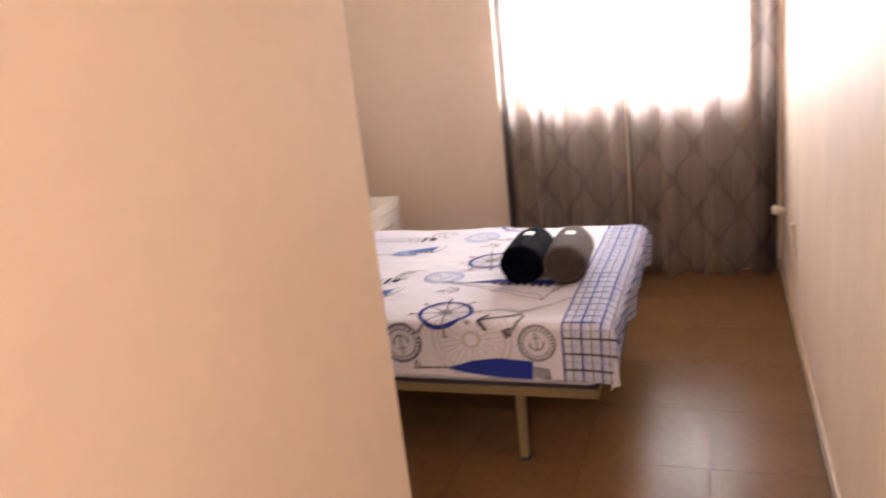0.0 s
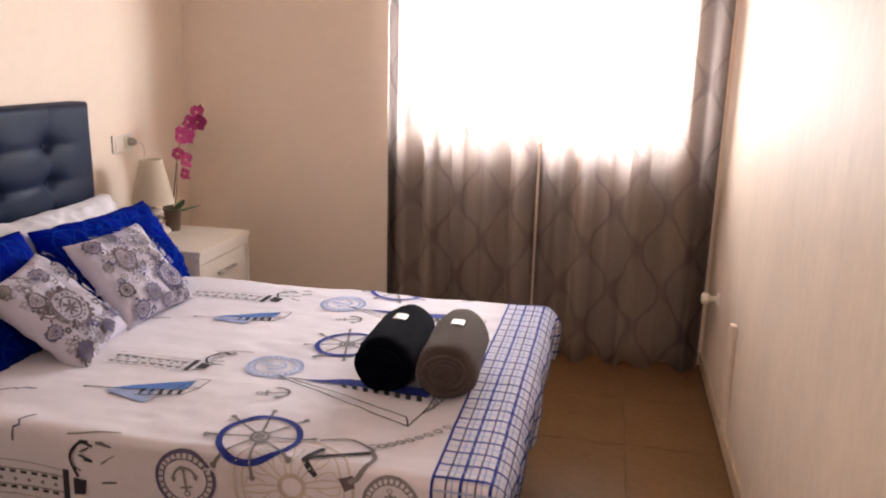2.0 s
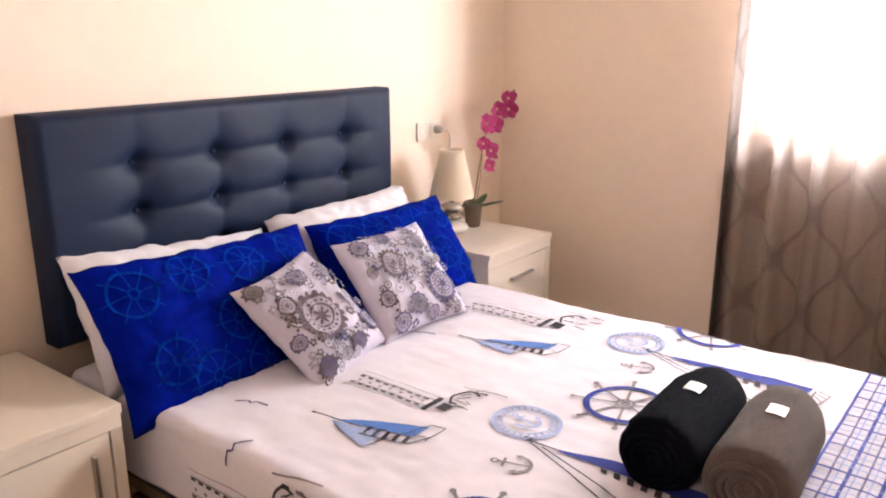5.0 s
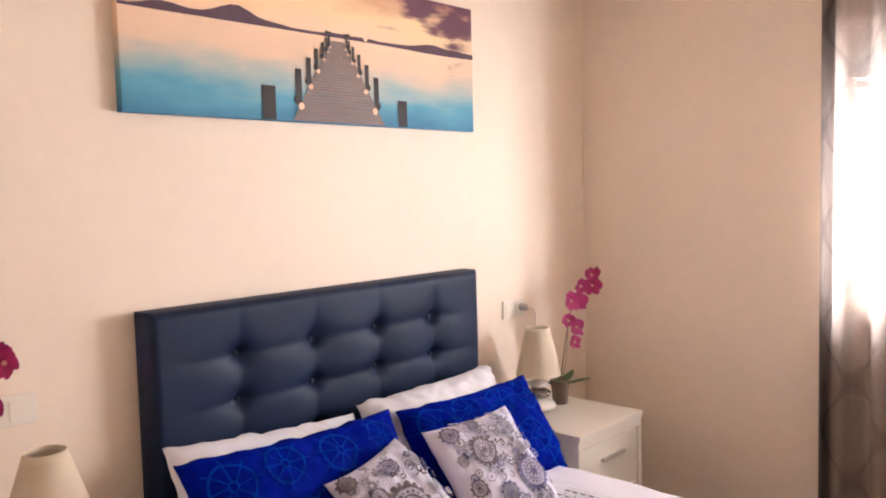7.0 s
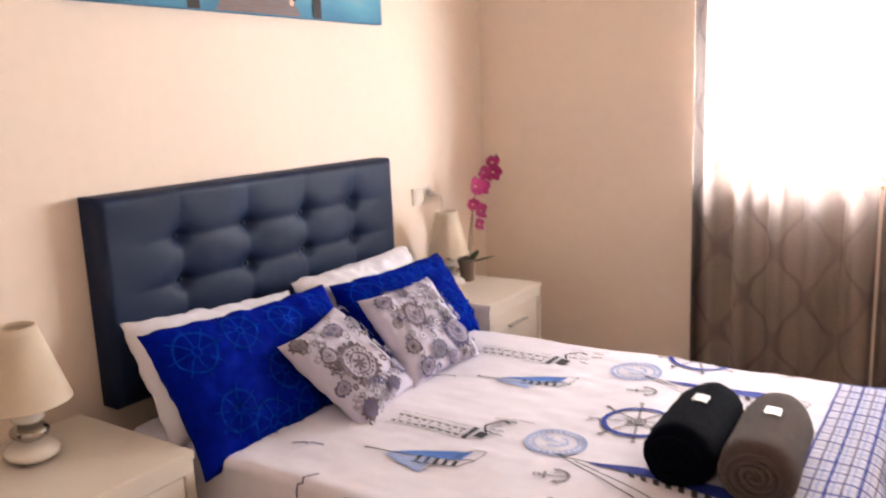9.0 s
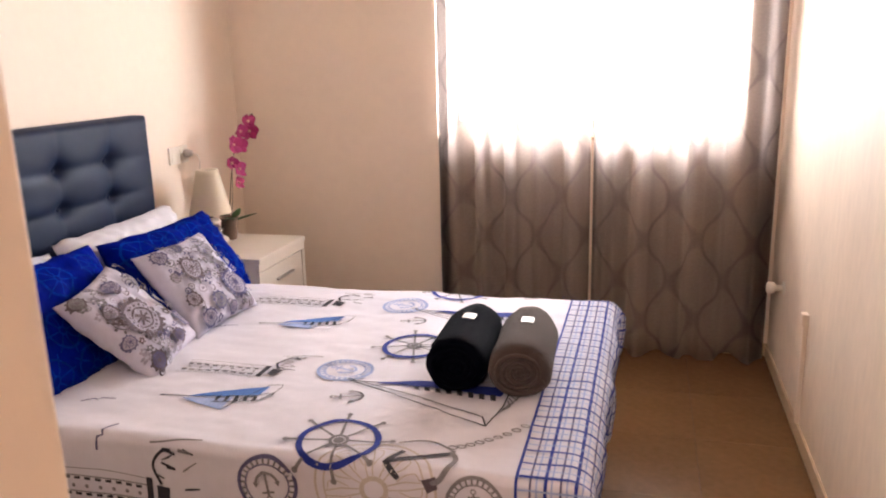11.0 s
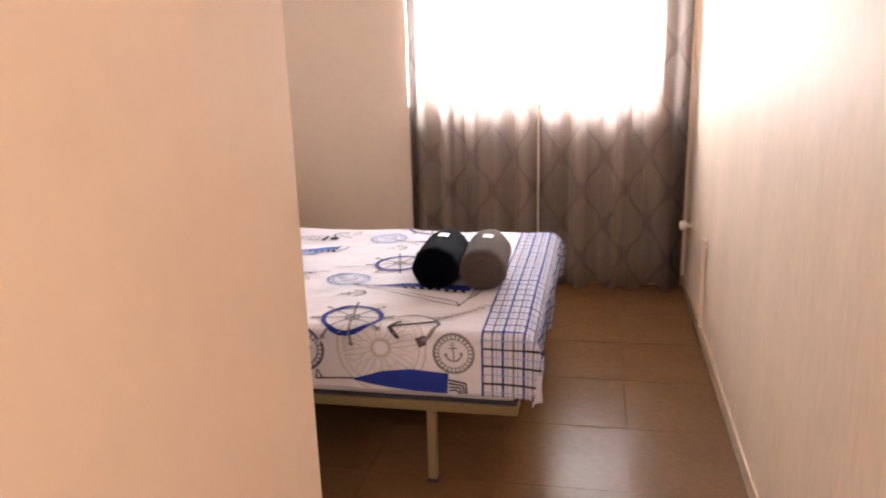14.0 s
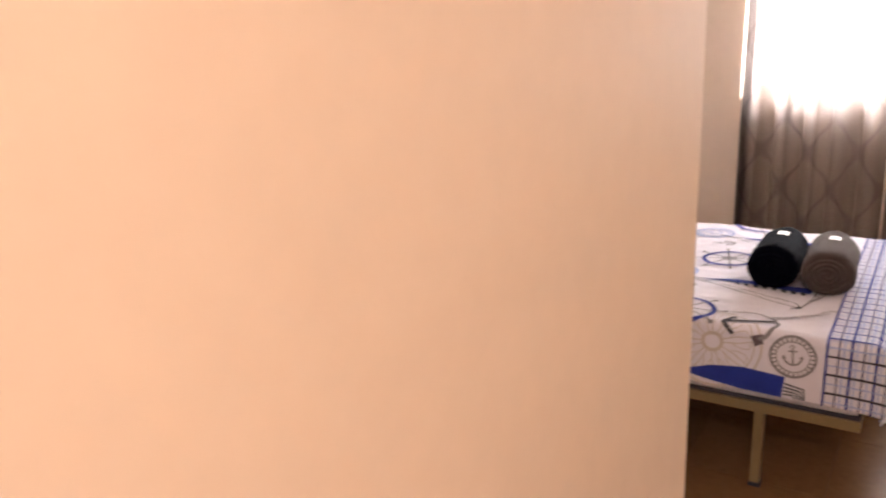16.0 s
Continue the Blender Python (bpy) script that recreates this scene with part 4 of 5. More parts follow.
def vine(p, c, s, turn, ink):
    """A curling tendril with small leaves along it."""
    pts = [(c[0] + s * (1 - 0.11 * t) * math.cos(turn + 0.62 * t) , c[1] + s * (1 - 0.11 * t) * math.sin(turn + 0.62 * t)) for t in [0.4 * i for i in range(20)]]
    p.line(pts, 0.0035, ink)
    for k in range(0, 16, 3):
        a = turn + 0.62 * 0.4 * k
        p.disc((pts[k][0] + 0.008 * math.cos(a), pts[k][1] + 0.008 * math.sin(a)), 0.0055, ink, 7, 1)


def cushion_print(kind):
    def go(p, w, h):
        rng = random.Random(kind)
        V, G, B, F, P = M_INK_VIOLET, M_INK_GREY, M_INK_BROWN, M_INK_TINT, M_INK_TINT
        if kind == 1:
            big = [((-0.018, -0.020), 0.084, B, F), ((-0.095, 0.060), 0.034, B, F), ((0.015, 0.120), 0.036, V, P), ((0.140, -0.110), 0.040, V, P),
                   ((0.125, 0.095), 0.032, G, F), ((0.035, -0.150), 0.032, B, V), ((-0.125, -0.150), 0.036, B, V), ((-0.148, -0.045), 0.026, V, F), ((-0.14, 0.15), 0.03, B, G), ((-0.04, -0.158), 0.022, G, F), ((0.12, -0.01), 0.024, G, F)]
        else:
            big = [((-0.045, 0.045), 0.056, B, F), ((0.105, -0.075), 0.066, V, P), ((-0.03, 0.150), 0.036, G, V), ((-0.035, -0.110), 0.040, V, G),
                   ((0.105, 0.095), 0.032, G, P), ((0.02, -0.160), 0.026, V, F), ((-0.140, -0.06), 0.032, B, F), ((-0.14, 0.13), 0.034, V, P), ((-0.125, -0.150), 0.036, V, P), ((0.135, -0.165), 0.022, B, F), ((0.14, 0.015), 0.02, G, F), ((-0.15, 0.035), 0.022, G, F)]
        for k in range(7):
            vine(p, (rng.uniform(-0.105, 0.105), rng.uniform(-0.125, 0.125)), rng.uniform(0.026, 0.04), rng.uniform(0, 6.28), (V, G, B)[k % 3])
        big = [((c[0] * 0.97 - 0.006, c[1] * 0.99), r * 0.95, a, b) for c, r, a, b in big]
        for c, r, a, b in big:
            rosette(p, c, r * 0.97, a, b, 18 if r > 0.05 else 11)
        made = 0
        while made < 64:
            c = (rng.uniform(-0.160, 0.150), rng.uniform(-0.180, 0.178))
            if any(math.hypot(c[0] - q[0], c[1] - q[1]) < r * 1.1 for q, r, _, _ in big):
                continue
            made += 1
            ink = rng.choice((M_INK_VIOLET, M_INK_GREY, M_INK_BROWN, M_INK_TINT))
            s = rng.uniform(0.007, 0.016)
            k = rng.random()
            if k < 0.4:
                for i in range(5):
                    a = i * 2 * math.pi / 5 + k
                    p.disc((c[0] + s * 0.7 * math.cos(a), c[1] + s * 0.7 * math.sin(a)), s * 0.42, ink, 7, 1)
            elif k < 0.7:
                t0 = rng.uniform(0, 6.28)
                p.line([(c[0] + s * (0.3 + 0.25 * t) * math.cos(t0 + t), c[1] + s * (0.3 + 0.25 * t) * math.sin(t0 + t)) for t in [0.5 * i for i in range(12)]], 0.0035, ink)
            else:
                p.ring(c, s, 0.004, ink, 14)
                p.disc(c, s * 0.4, ink, 8, 1)
    return go


pillow("pillow", (0.172, 0.570, 0.890), (-0.005, 0.70, -0.052), (0.22, -0.055, -0.34), 0.18, M_LINEN, "white cotton pillow leaning on the headboard", "pillow", "white pillows", 2.1, 0.05, rough=0.014)
pillow("pillow", (0.175, 1.245, 0.866), (0.0, 0.70, 0.016), (0.20, 0.03, -0.31), 0.19, M_LINEN, "white cotton pillow leaning on the headboard", "pillow", "white pillows", 5.4, 0.05, rough=0.016)
pillow("pillow", (0.311, 0.530, 0.890), (-0.017, 0.790, -0.028), (0.250, -0.050, -0.378), 0.17, M_BLUE, "royal blue pillow with a lighter wheel print", "pillow", "blue pillows", 1.2, 0.07, blue_print, 0.012)
pillow("pillow", (0.315, 1.290, 0.855), (0.004, 0.705, -0.005), (0.214, 0.030, -0.330), 0.17, M_BLUE, "royal blue pillow with a lighter wheel print", "pillow", "blue pillows", 7.9, 0.07, blue_print, 0.012)
pillow("cushion", (0.508, 0.872, 0.788), (-0.060, 0.330, 0.038), (0.280, 0.035, -0.258), 0.105, M_CUSHION, "small white cushion with brown and violet rosettes", "cushion", "scatter cushions", 3.3, 0.08, cushion_print(1))
pillow("cushion", (0.500, 1.243, 0.835), (0.028, 0.385, 0.006), (0.237, -0.004, -0.272), 0.105, M_CUSHION, "small white cushion with grey and violet rosettes", "cushion", "scatter cushions", 6.1, 0.08, cushion_print(2))


# ---------------------------------------------------------------- rolled towels
def towel(m, mat, label, seed):
    ob = thing("rolled_towel", m, label, "towel", "rolled towels on the bed")
    rx, rz, half = 0.086, 0.082, 0.200
    bm = bmesh.new()
    n, rings = 48, []
    prof = [(-half + 0.0, 0.80), (-half + 0.006, 0.92), (-half + 0.02, 0.99), (-half + 0.05, 1.0), (-0.1, 1.01), (0, 0.985), (0.1, 1.01), (half - 0.07, 0.95),
            (half - 0.035, 0.87), (half - 0.012, 0.75), (half, 0.58)]
    for y, k in prof:
        ring = []
        for i in range(n):
            a = 2 * math.pi * i / n
            r = k * (1 + 0.06 * noise.noise((math.cos(a) * 1.5 + seed, y * 6, math.sin(a) * 1.5)) + 0.02 * noise.noise((math.cos(a) * 5, y * 22, math.sin(a) * 5 + seed)))
            z = rz * math.sin(a) * r
            ring.append(bm.verts.new((rx * math.cos(a) * r * (1 + 0.05 * max(0, -math.sin(a))), y, max(z, -rz * 0.93) + rz * 0.93)))
        rings.append(ring)
    for a, b in zip(rings, rings[1:]):
        for i in range(n):
            bm.faces.new((a[i], a[(i + 1) % n], b[(i + 1) % n], b[i]))
    bm.faces.new(rings[0])
    bm.faces.new(rings[-1])
    part("roll", bm, mat, ob, smooth=True)
    # the coiled edge that shows at each end
    for s in (-1, 1):
        pts = []
        for i in range(90):
            t = i / 89
            a, r = 2.2 + t * 3.6 * 2 * math.pi, 0.12 + (0.70 if s < 0 else 0.46) * t
            pts.append((rx * r * math.cos(a), s * (half + 0.003), rz * 0.93 + rz * 0.9 * r * math.sin(a)))
        part("coil", tube(pts, 0.0065, 6), mat, ob, smooth=True)
    # loose outer edge of the cloth
    pts = [(rx * 0.97 * math.cos(2.5), -half + 0.03 + 0.26 * i / 20, rz * 0.93 + rz * 0.97 * math.sin(2.5) + 0.001 * math.sin(i)) for i in range(21)]
    part("outer_edge", tube(pts, 0.005, 6), mat, ob, smooth=True)
    bm = bmesh.new()
    g = []
    for j in range(2):
        g.append([bm.verts.new(((rx + 0.003) * 1.012 * math.cos(1.15 + 0.42 * i / 5 + 0.15), -0.02 + 0.045 * j, rz * 0.93 + (rz + 0.003) * 1.012 * math.sin(1.15 + 0.42 * i / 5 + 0.15))) for i in range(6)])
    for i in range(5):
        bm.faces.new((g[0][i], g[0][i + 1], g[1][i + 1], g[1][i]))
    tag = part("tag", bm, M_LABEL, ob, "small white paper tag")
    sol2 = tag.modifiers.new("thick", 'SOLIDIFY')
    sol2.thickness = 0.0015
    return ob


towel(pose(1.690, 1.180, BED_T + 0.002, 0, 0, 1), M_TOWEL_BLACK, "black rolled bath towel with a white tag on the bedspread", 1.0)
towel(pose(1.866, 1.176, BED_T + 0.002, 0, 0, 3), M_TOWEL_GREY, "grey-brown rolled bath towel with a white tag on the bedspread", 4.0)


# ---------------------------------------------------------------- nightstands
def nightstand(y0, label, upright, h):
    d, w = 0.528, 0.49
    ob = thing("nightstand", pose(0.008, y0, 0), label, "nightstand", "nightstands beside the bed")
    part("top", boxes((0, d + 0.006, 0, w, h - 0.024, h), bevel=0.003), M_WHITE, ob)
    for a in (0.002, w - 0.020):
        part("side_panel", boxes((0, d - 0.020, a, a + 0.018, 0.045, h - 0.024), bevel=0.001), M_WHITE, ob)
    part("back_panel", boxes((0, 0.012, 0.020, w - 0.020, 0.05, h - 0.024)), M_WHITE, ob)
    part("bottom_panel", boxes((0.012, d - 0.020, 0.020, w - 0.020, 0.045, 0.063)), M_WHITE, ob)
    part("plinth", boxes((0.02, d - 0.05, 0.01, w - 0.01, 0.0, 0.045)), M_WHITE, ob)
    part("front_rail", boxes((d - 0.020, d, 0.002, w - 0.002, h - 0.062, h - 0.026), bevel=0.001), M_WHITE, ob)
    for a in (0.002, w - 0.032):
        part("front_stile", boxes((d - 0.020, d, a, a + 0.030, 0.047, h - 0.064), bevel=0.001), M_WHITE, ob)
    if upright:
        door = part("door", boxes((d - 0.018, d - 0.003, 0.036, w - 0.036, 0.050, h - 0.067), bevel=0.002), M_WHITE, ob)
        part("handle", boxes((d - 0.003, d + 0.016, w - 0.088, w - 0.078, 0.36, 0.50), bevel=0.003), M_METAL, door, "slim steel bar handle")
    else:
        for z0, z1 in ((0.325, h - 0.067), (0.050, 0.320)):
            dr = part("drawer_front", boxes((d - 0.018, d - 0.003, 0.036, w - 0.036, z0, z1), bevel=0.002), M_WHITE, ob)
            zc = z1 - 0.070
            part("handle", boxes((d - 0.003, d + 0.016, 0.165, 0.335, zc - 0.005, zc + 0.005), bevel=0.003), M_METAL, dr, "slim steel bar handle")
    return ob


nightstand(2.072, "white lacquered nightstand with drawers, in the corner by the window", False, 0.622)
nightstand(0.000, "white lacquered nightstand with an upright handle, on the entrance side", True, 0.606)
NS_T = 0.622


# ---------------------------------------------------------------- table lamps
def table_lamp(x, y, z, wide):
    ob = thing("table_lamp", pose(x, y, z), "table lamp with cream cone shade on stacked ceramic and chrome pebbles", "table lamp", "bedside lamps")
    part("shade", shade_mesh(wide), M_SHADE, ob, "cream fabric cone shade", smooth=True)
    part("lower_stone", pebble(0.078, 0.030, 0.030), M_CERAMIC, ob, "white glazed ceramic pebble", smooth=True)
    part("middle_stone", pebble(0.055, 0.026, 0.082), M_CHROME, ob, "dark chrome pebble", smooth=True)
    part("upper_stone", pebble(0.046, 0.018, 0.122), M_CERAMIC, ob, "white glazed ceramic pebble", smooth=True)
    part("stem", lathe([(0, 0.136), (0.010, 0.136), (0.010, 0.20), (0.018, 0.202), (0.018, 0.24), (0, 0.24)], 16), M_CHROME, ob, smooth=True)
    part("bulb", lathe([(0, 0.24), (0.013, 0.24), (0.014, 0.258), (0.026, 0.285), (0.026, 0.30), (0.014, 0.322), (0, 0.326)], 18), M_LAMP_GLASS, ob, "unlit opal bulb", smooth=True)
    part("shade_ring", tube([(0.047 * math.cos(i * math.pi / 12), 0.047 * math.sin(i * math.pi / 12), 0.358) for i in range(25)], 0.0015, 6), M_METAL, ob)
    for a in (0.4, 2.5, 4.6):
        part("shade_spoke", tube([(0.016 * math.cos(a), 0.016 * math.sin(a), 0.238), (0.047 * math.cos(a), 0.047 * math.sin(a), 0.358)], 0.0013, 6), M_METAL, ob)
    return ob


def shade_mesh(wide):
    out = [(wide - (wide - 0.050) * i / 10, 0.164 + 0.206 * i / 10) for i in range(11)]
    inn = [(r - 0.0025, z) for r, z in reversed(out)]
    return lathe([*out, *inn, out[0]], 48)


def pebble(r, h, z):
    return lathe([(r * math.cos(a) if abs(a) < 1.57 else 0, z + h * math.sin(a)) for a in [-1.5708 + math.pi * i / 14 for i in range(15)]], 28, 1.0, 0.88)


table_lamp(0.20, 2.275, NS_T, 0.098)
table_lamp(0.20, 0.238, 0.606, 0.116)


# ---------------------------------------------------------------- orchids
def petal_mesh(w, l, cup):
    bm = bmesh.new()
    g = []
    for j in range(7):
        t = j / 6
        half = w / 2 * math.sin(math.pi * min(1, t * 0.86 + 0.10)) ** 0.7
        g.append([bm.verts.new((k * half, l * t, cup * (t * t) - 0.25 * half * k * k)) for k in (-1, -0.5, 0, 0.5, 1)])
    for j in range(6):
        for i in range(4):
            bm.faces.new((g[j][i], g[j][i + 1], g[j + 1][i + 1], g[j + 1][i]))
    return bm


def orchid(x, y, z, lean, label, blooms, tall=1.0):
    ob = thing("orchid", pose(x, y, z), label, "potted orchid", "orchids on the nightstands")
    part("pot", lathe([(0, 0.001), (0.031, 0.001), (0.033, 0.006), (0.042, 0.098), (0.045, 0.100), (0.045, 0.112), (0.039, 0.112), (0.037, 0.085), (0, 0.085)], 28), M_POT, ob, "brown plant pot", smooth=True)
    part("soil", lathe([(0, 0.094), (0.02, 0.093), (0.0368, 0.088)], 20), M_SOIL, ob)
    for a, l, up in ((0.5, 0.11, 0.4), (2.4, 0.09, 0.55), (3.9, 0.12, 0.25), (5.3, 0.10, 0.5), (1.3, 0.07, 0.9)):
        leaf = part("leaf", petal_mesh(0.052, l * 1.15, -0.02), M_LEAF, ob, smooth=True)
        leaf.matrix_basis = pose(0.012 * math.cos(a), 0.012 * math.sin(a), 0.092, 0, 0, math.degrees(a) - 90) @ pose(0, 0, 0, math.degrees(up))
    path = spline([(0, 0, 0.09), (0.0, 0.03 * lean, 0.20 * tall), (0.005, 0.055 * lean, 0.32 * tall), (0.01, 0.105 * lean, 0.45 * tall), (0.0, 0.23 * lean, 0.53 * tall), (-0.005, 0.33 * lean, 0.585 * tall)], 8)
    part("stem", tube(path, 0.0030, 7, 0.5), M_STEM, ob, smooth=True)
    part("stem", tube(spline([(0.008, 0.004, 0.09), (0.010, 0.035 * lean, 0.2), (0.006, 0.06 * lean, 0.32)], 6), 0.0022, 6, 0.6), M_STEM, ob, smooth=True)
    rng = random.Random(int(100 * y + 7))
    for t, dx, dy, dz, size in blooms:
        p = path[min(len(path) - 1, int(t * (len(path) - 1)))] + Vector((dx, dy, dz))
        centre = pose(p.x, p.y, p.z, 90 + rng.uniform(-25, 20), 0, 55 + rng.uniform(-35, 35))
        fl = new("flower")
        fl.parent = ob
        fl.matrix_basis = centre
        fl.empty_display_size = 0.02
        for k in range(5):
            wide = 1.15 if k in (1, 4) else 0.75
            pt = part("petal", petal_mesh(size * wide * 1.15, size * 1.05, size * 0.14), M_PETAL, fl, smooth=True)
            pt.matrix_basis = pose(0, 0, 0.001 * k, 0, 0, 72 * k + rng.uniform(-8, 8)) @ pose(0, 0, 0, rng.uniform(2, 20))
        part("lip", lathe([(0, 0.012), (0.004, 0.010), (0.007, 0.005), (0.008, 0.0)], 12), M_PETAL_PALE, fl, "pale pink heart", smooth=True)
    for dz in (0.0, -0.025):
        part("bud", lathe([(0, -0.011), (0.005, -0.006), (0.006, 0.0), (0.004, 0.008), (0, 0.012)], 10), M_STEM, ob, smooth=True).matrix_basis = Matrix.Translation(path[-1] + Vector((0, 0, dz)))
    return ob


orchid(0.20, 2.435, NS_T, 1.0, "magenta orchid in a brown pot on the corner nightstand",
       [(0.37, 0.02, 0.035, -0.02, 0.034), (0.43, 0.02, 0.035, 0.0, 0.044), (0.49, 0.0, -0.01, 0.0, 0.034), (0.59, 0.02, -0.045, 0.025, 0.048), (0.62, 0.0, 0.035, 0.0, 0.046), (0.72, 0.015, -0.02, 0.025, 0.040), (0.80, 0.01, 0.03, -0.02, 0.046), (0.86, 0.01, 0.0, 0.012, 0.036), (0.96, 0.0, 0.0, -0.008, 0.026)])
orchid(0.20, 0.028, 0.606, 0.40, "magenta orchid in a brown pot on the entrance side nightstand",
       [(0.38, 0.02, 0.0, 0.0, 0.042), (0.48, 0.02, 0.02, 0.0, 0.046), (0.60, 0.02, -0.03, 0.0, 0.044), (0.66, 0.02, 0.04, 0.01, 0.046), (0.77, 0.01, -0.02, 0.0, 0.044), (0.86, 0.01, 0.03, 0.005, 0.042), (0.97, 0.0, 0.0, 0.0, 0.028)], 1.10)


# ---------------------------------------------------------------- picture over the bed
PW, PH = 1.515, 0.505
pic = thing("canvas_picture", pose(0.002, 0.557, 1.837), "wide canvas print of a wooden pier at sunset over a lake", "picture")
part("canvas", boxes((0.0, 0.034, 0, PW, 0, PH), bevel=0.003), M_CANVAS, pic)


def flat(x, y, lift):
    return Vector((0.0345 + lift, x, y))


pp = Print(flat, 0.0012, 0.05)
HZ = 0.300
hills = [(PW * i / 46, HZ + 0.010 + 0.030 * max(0, noise.noise((i * 0.21, 3.1, 0.5))) + (0.030 * math.exp(-((i - 12) / 2.2) ** 2)) + 0.012 * math.exp(-((i - 41) / 6) ** 2)) for i in range(47)]
pp.patch(hills, [(PW * i / 46, HZ - 0.006 * math.exp(-((i - 40) / 7) ** 2)) for i in range(47)], M_HILL, 92, 1)
pp.done(pic, "hill")
pq = Print(flat, 0.0020, 0.05)
cx = 0.790
for i in range(44):
    t0, t1 = (i / 44) ** 2.0, ((i + 0.90) / 44) ** 2.0
    z0, z1 = HZ - 0.012 - (HZ - 0.014) * t0, HZ - 0.012 - (HZ - 0.014) * t1
    h0, h1 = 0.030 + 0.185 * t0, 0.030 + 0.185 * t1
    pq.patch([(cx - h0 + 0.01 * t0, z0), (cx + h0, z0)], [(cx - h1 + 0.01 * t1, z1), (cx + h1, z1)], M_PLANK, 2, 1)
pq.done(pic, "pier_deck", True)
po = Print(flat, 0.0028, 0.05)
for x, z0, z1, w in ((0.493, 0.002, 0.112, 0.053), (1.098, 0.002, 0.100, 0.048)):
    po.line([(x, z0), (x, z1)], w, M_DARKWOOD)
    po.done(pic, "post")
for i in range(6):
    t = ((6 - i) / 6.5) ** 2.1
    for s in (-1, 1):
        x = cx + s * (0.036 + 0.165 * t)
        z = HZ - 0.02 - (HZ - 0.06) * t
        po.line([(x, z), (x, z + 0.028 + 0.085 * t)], 0.008 + 0.020 * t, M_DARKWOOD)
        po.disc((x + s * 0.004, z - 0.004), 0.006 + 0.014 * t, M_DARKWOOD, 8, 1)
        po.done(pic, "post")
for s in (-1, 1):
    po.line([(cx + s * 0.028, HZ + 0.012), (cx + s * 0.055, HZ + 0.016)], 0.008, M_DARKWOOD)
po.done(pic, "pier_head", True)
pg = Print(flat, 0.0035, 0.05)
for i in range(6):
    t = ((6 - i) / 6.5) ** 2.1
    for s in (-1, 1):
        pg.disc((cx + s * (0.032 + 0.160 * t), HZ - 0.032 - (HZ - 0.045) * t), 0.004 + 0.010 * t, M_GLOW_PRINT, 10, 1)
pg.disc((0.919, HZ + 0.012), 0.010, M_GLOW_PRINT, 12, 1)
pg.done(pic, "lanterns", True)


# ---------------------------------------------------------------- sockets, plugs, cables
def double_socket(y, z, label, plug):
    ob = thing("wall_socket", pose(0.001, y, z), label, "wall socket")
    part("plate", boxes((0, 0.010, -0.078, 0.078, -0.041, 0.041), bevel=0.003), M_PLASTIC, ob)
    for s in (-1, 1):
        part("insert", boxes((0.010, 0.013, s * 0.036 - 0.028, s * 0.036 + 0.028, -0.028, 0.028), bevel=0.001), M_PLASTIC, ob)
    if plug:
        p = thing("lamp_plug", pose(0.014, y + 0.048, z + 0.004), "grey lamp plug with a thin cable", "plug")
        part("body", lathe([(0, 0), (0.019, 0), (0.019, 0.012), (0.013, 0.034), (0, 0.036)], 18), M_CABLE, p, smooth=True).matrix_basis = pose(0, 0, 0, 0, 90, 0)
        part("cable", tube(spline([(0.034, 0, 0), (0.052, 0.022, -0.012), (0.050, 0.040, -0.06), (0.03, 0.035, -0.17), (0.02, 0.0, -0.30), (0.03, -0.05, -0.405)], 8), 0.003, 6), M_PLASTIC, p, smooth=True)


double_socket(2.355, 1.048, "white double wall socket beside the headboard", True)
double_socket(0.215, 1.045, "white double wall socket above the nightstand", False)

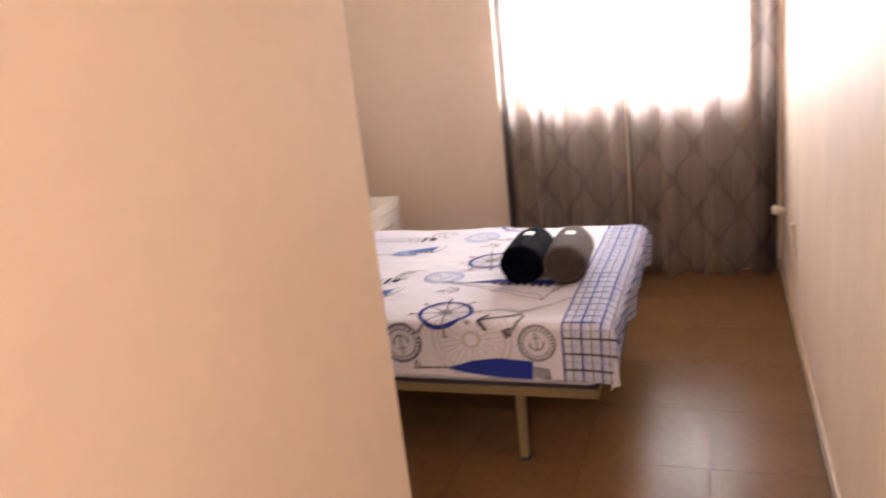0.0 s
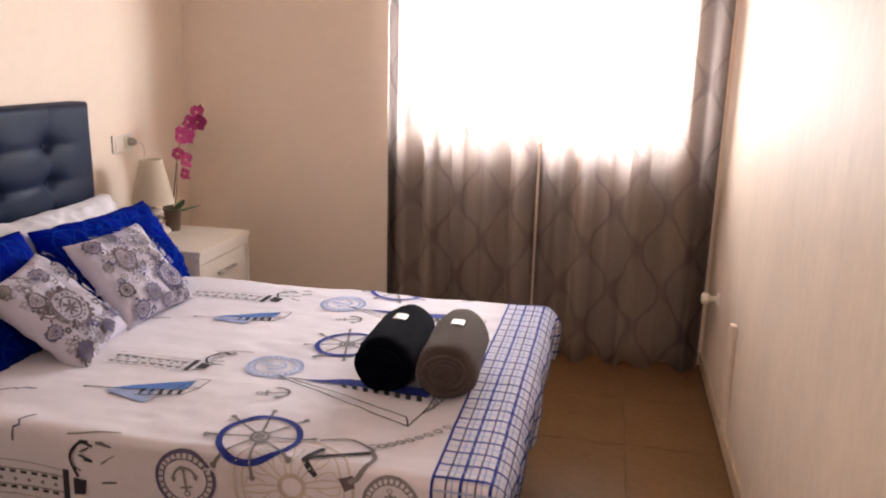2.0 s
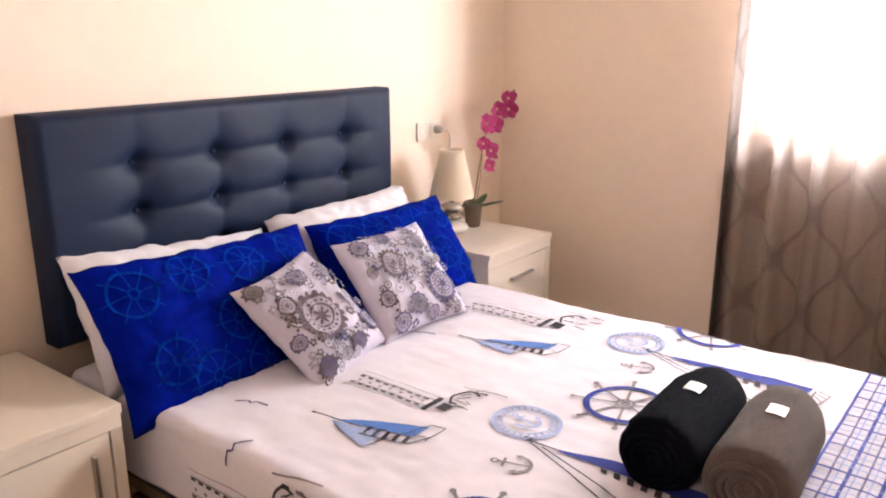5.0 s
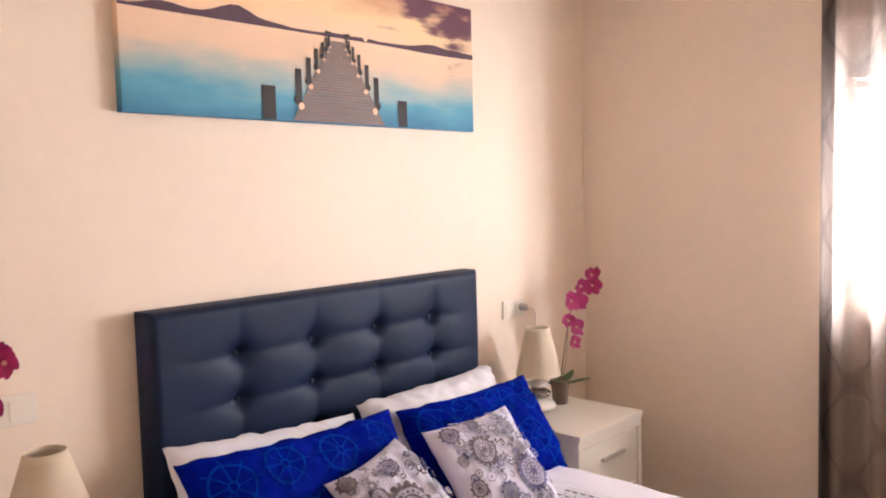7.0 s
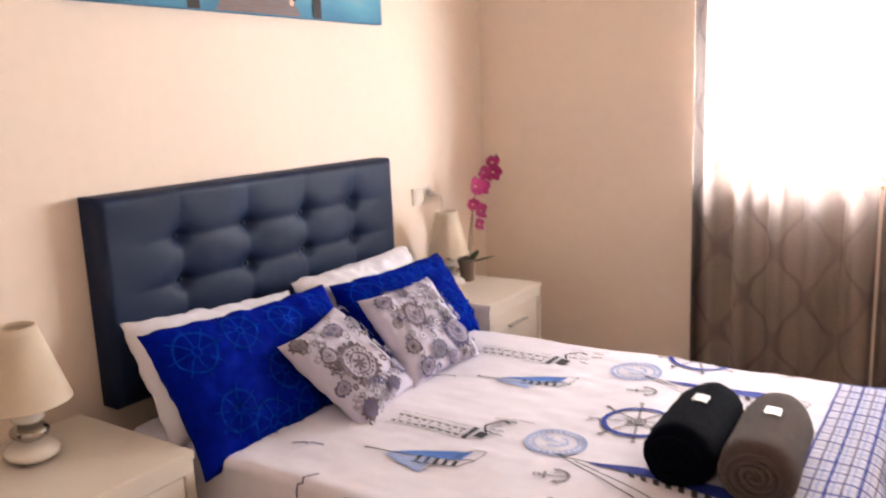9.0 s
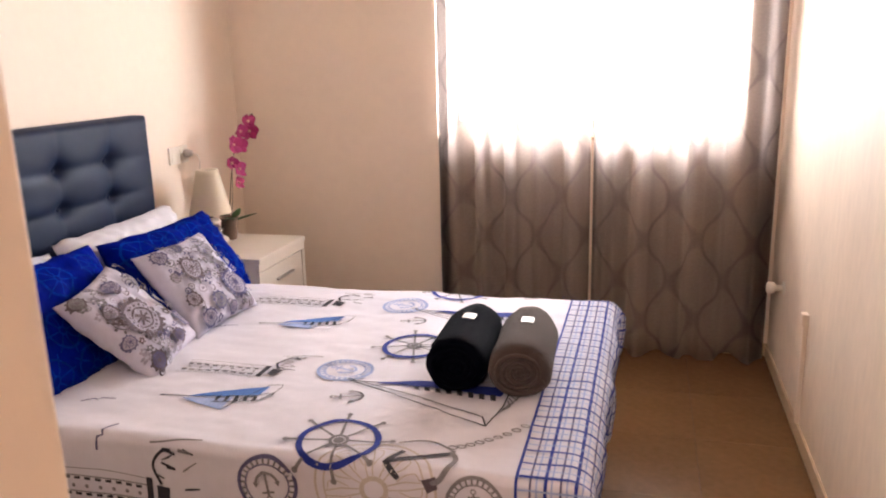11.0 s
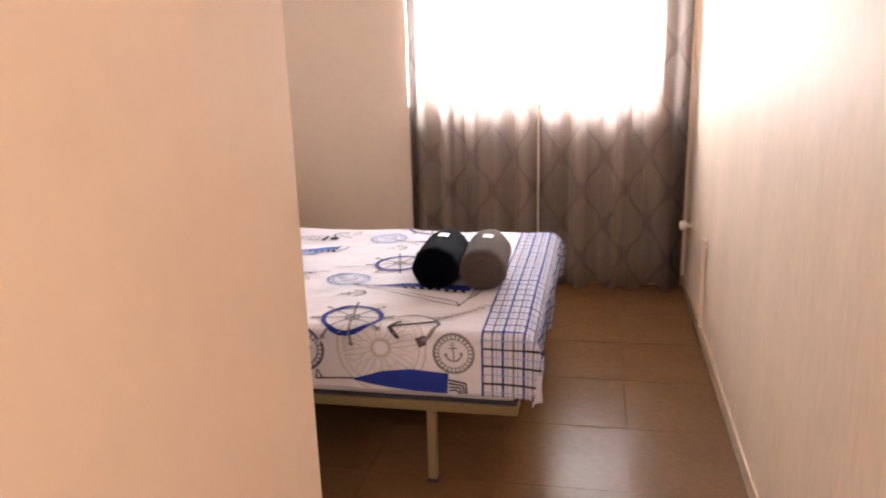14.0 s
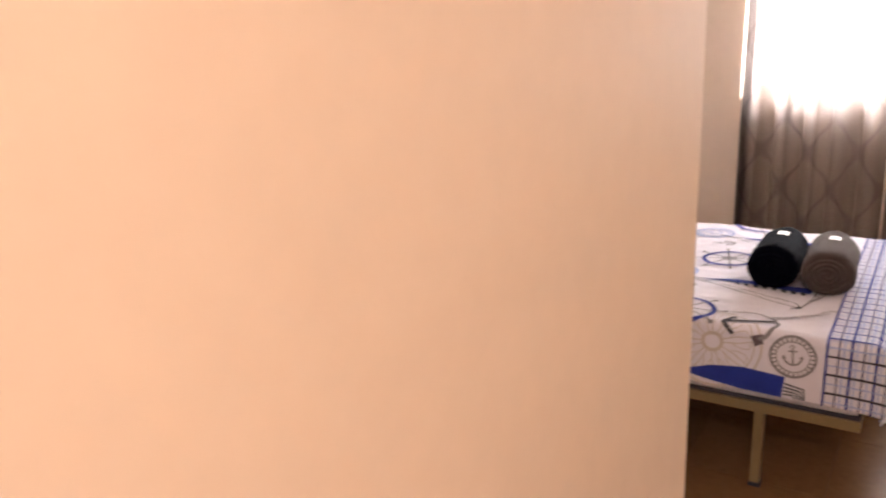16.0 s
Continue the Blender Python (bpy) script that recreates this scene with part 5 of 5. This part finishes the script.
# antenna or heating stub and trunking on the rough wall
stub = thing("wall_outlet", pose(RX, 2.60, 0.452), "white round wall outlet standing out from the rough wall", "outlet")
part("rosette", lathe([(0, 0), (0.030, 0), (0.028, 0.006), (0.014, 0.010), (0, 0.010)], 20), M_PLASTIC, stub, smooth=True).matrix_basis = pose(0, 0, 0, 0, -90, 0)
part("stub", lathe([(0, 0.008), (0.014, 0.008), (0.014, 0.040), (0.024, 0.042), (0.026, 0.066), (0.020, 0.074), (0, 0.075)], 18), M_PLASTIC, stub, smooth=True).matrix_basis = pose(0, 0, 0, 0, -90, 0)
trunk = thing("cable_trunking", pose(RX, 2.06, 0.066), "painted cable trunking running up from the skirting", "trunking")
part("channel", boxes((-0.016, 0, -0.011, 0.011, 0, 0.40), bevel=0.002), M_WALL, trunk)
part("end_cap", boxes((-0.024, 0, -0.020, 0.020, 0.40, 0.445), bevel=0.004), M_WALL, trunk)

# hall ceiling lamp
hall = thing("ceiling_lamp", pose(2.31, -2.75, CEIL), "round opal ceiling lamp in the hall", "ceiling lamp")
part("base", lathe([(0, -0.001), (0.16, -0.001), (0.16, -0.03), (0, -0.03)], 32), M_METAL, hall, smooth=False)
part("diffuser", lathe([(0.0, -0.032), (0.15, -0.032), (0.15, -0.045), (0.11, -0.075), (0, -0.085)], 32), emit_material("lit_opal_glass", (1.0, 0.75, 0.52), 2.0), hall, smooth=True)


# ---------------------------------------------------------------- floor tiles
TX, TY, TS = 2.415, 1.070, 0.45
tile_bm = boxes((-TS / 2 + 0.0008, TS / 2 - 0.0008, -TS / 2 + 0.0008, TS / 2 - 0.0008, -0.008, 0.0), bevel=0.0008)
tile_mesh = bpy.data.meshes.new("floor_tile")
tile_bm.to_mesh(tile_mesh)
tile_bm.free()
tile_mesh.materials.append(M_TILE)
for i in range(-6, 2):
    for j in range(-10, 6):
        x, y = TX + (i + 0.5) * TS, TY + (j + 0.5) * TS
        if x < -0.1 - TS / 2 or x > RX + TS / 2 or y > NY + TS / 2 or y < SY - TS / 2 or (x < PX - TS / 2 and y < PY - TS / 2):
            continue
        t = new("floor_tile", tile_mesh)
        t.location = (x, y, 0)
        t.parent = floor_base
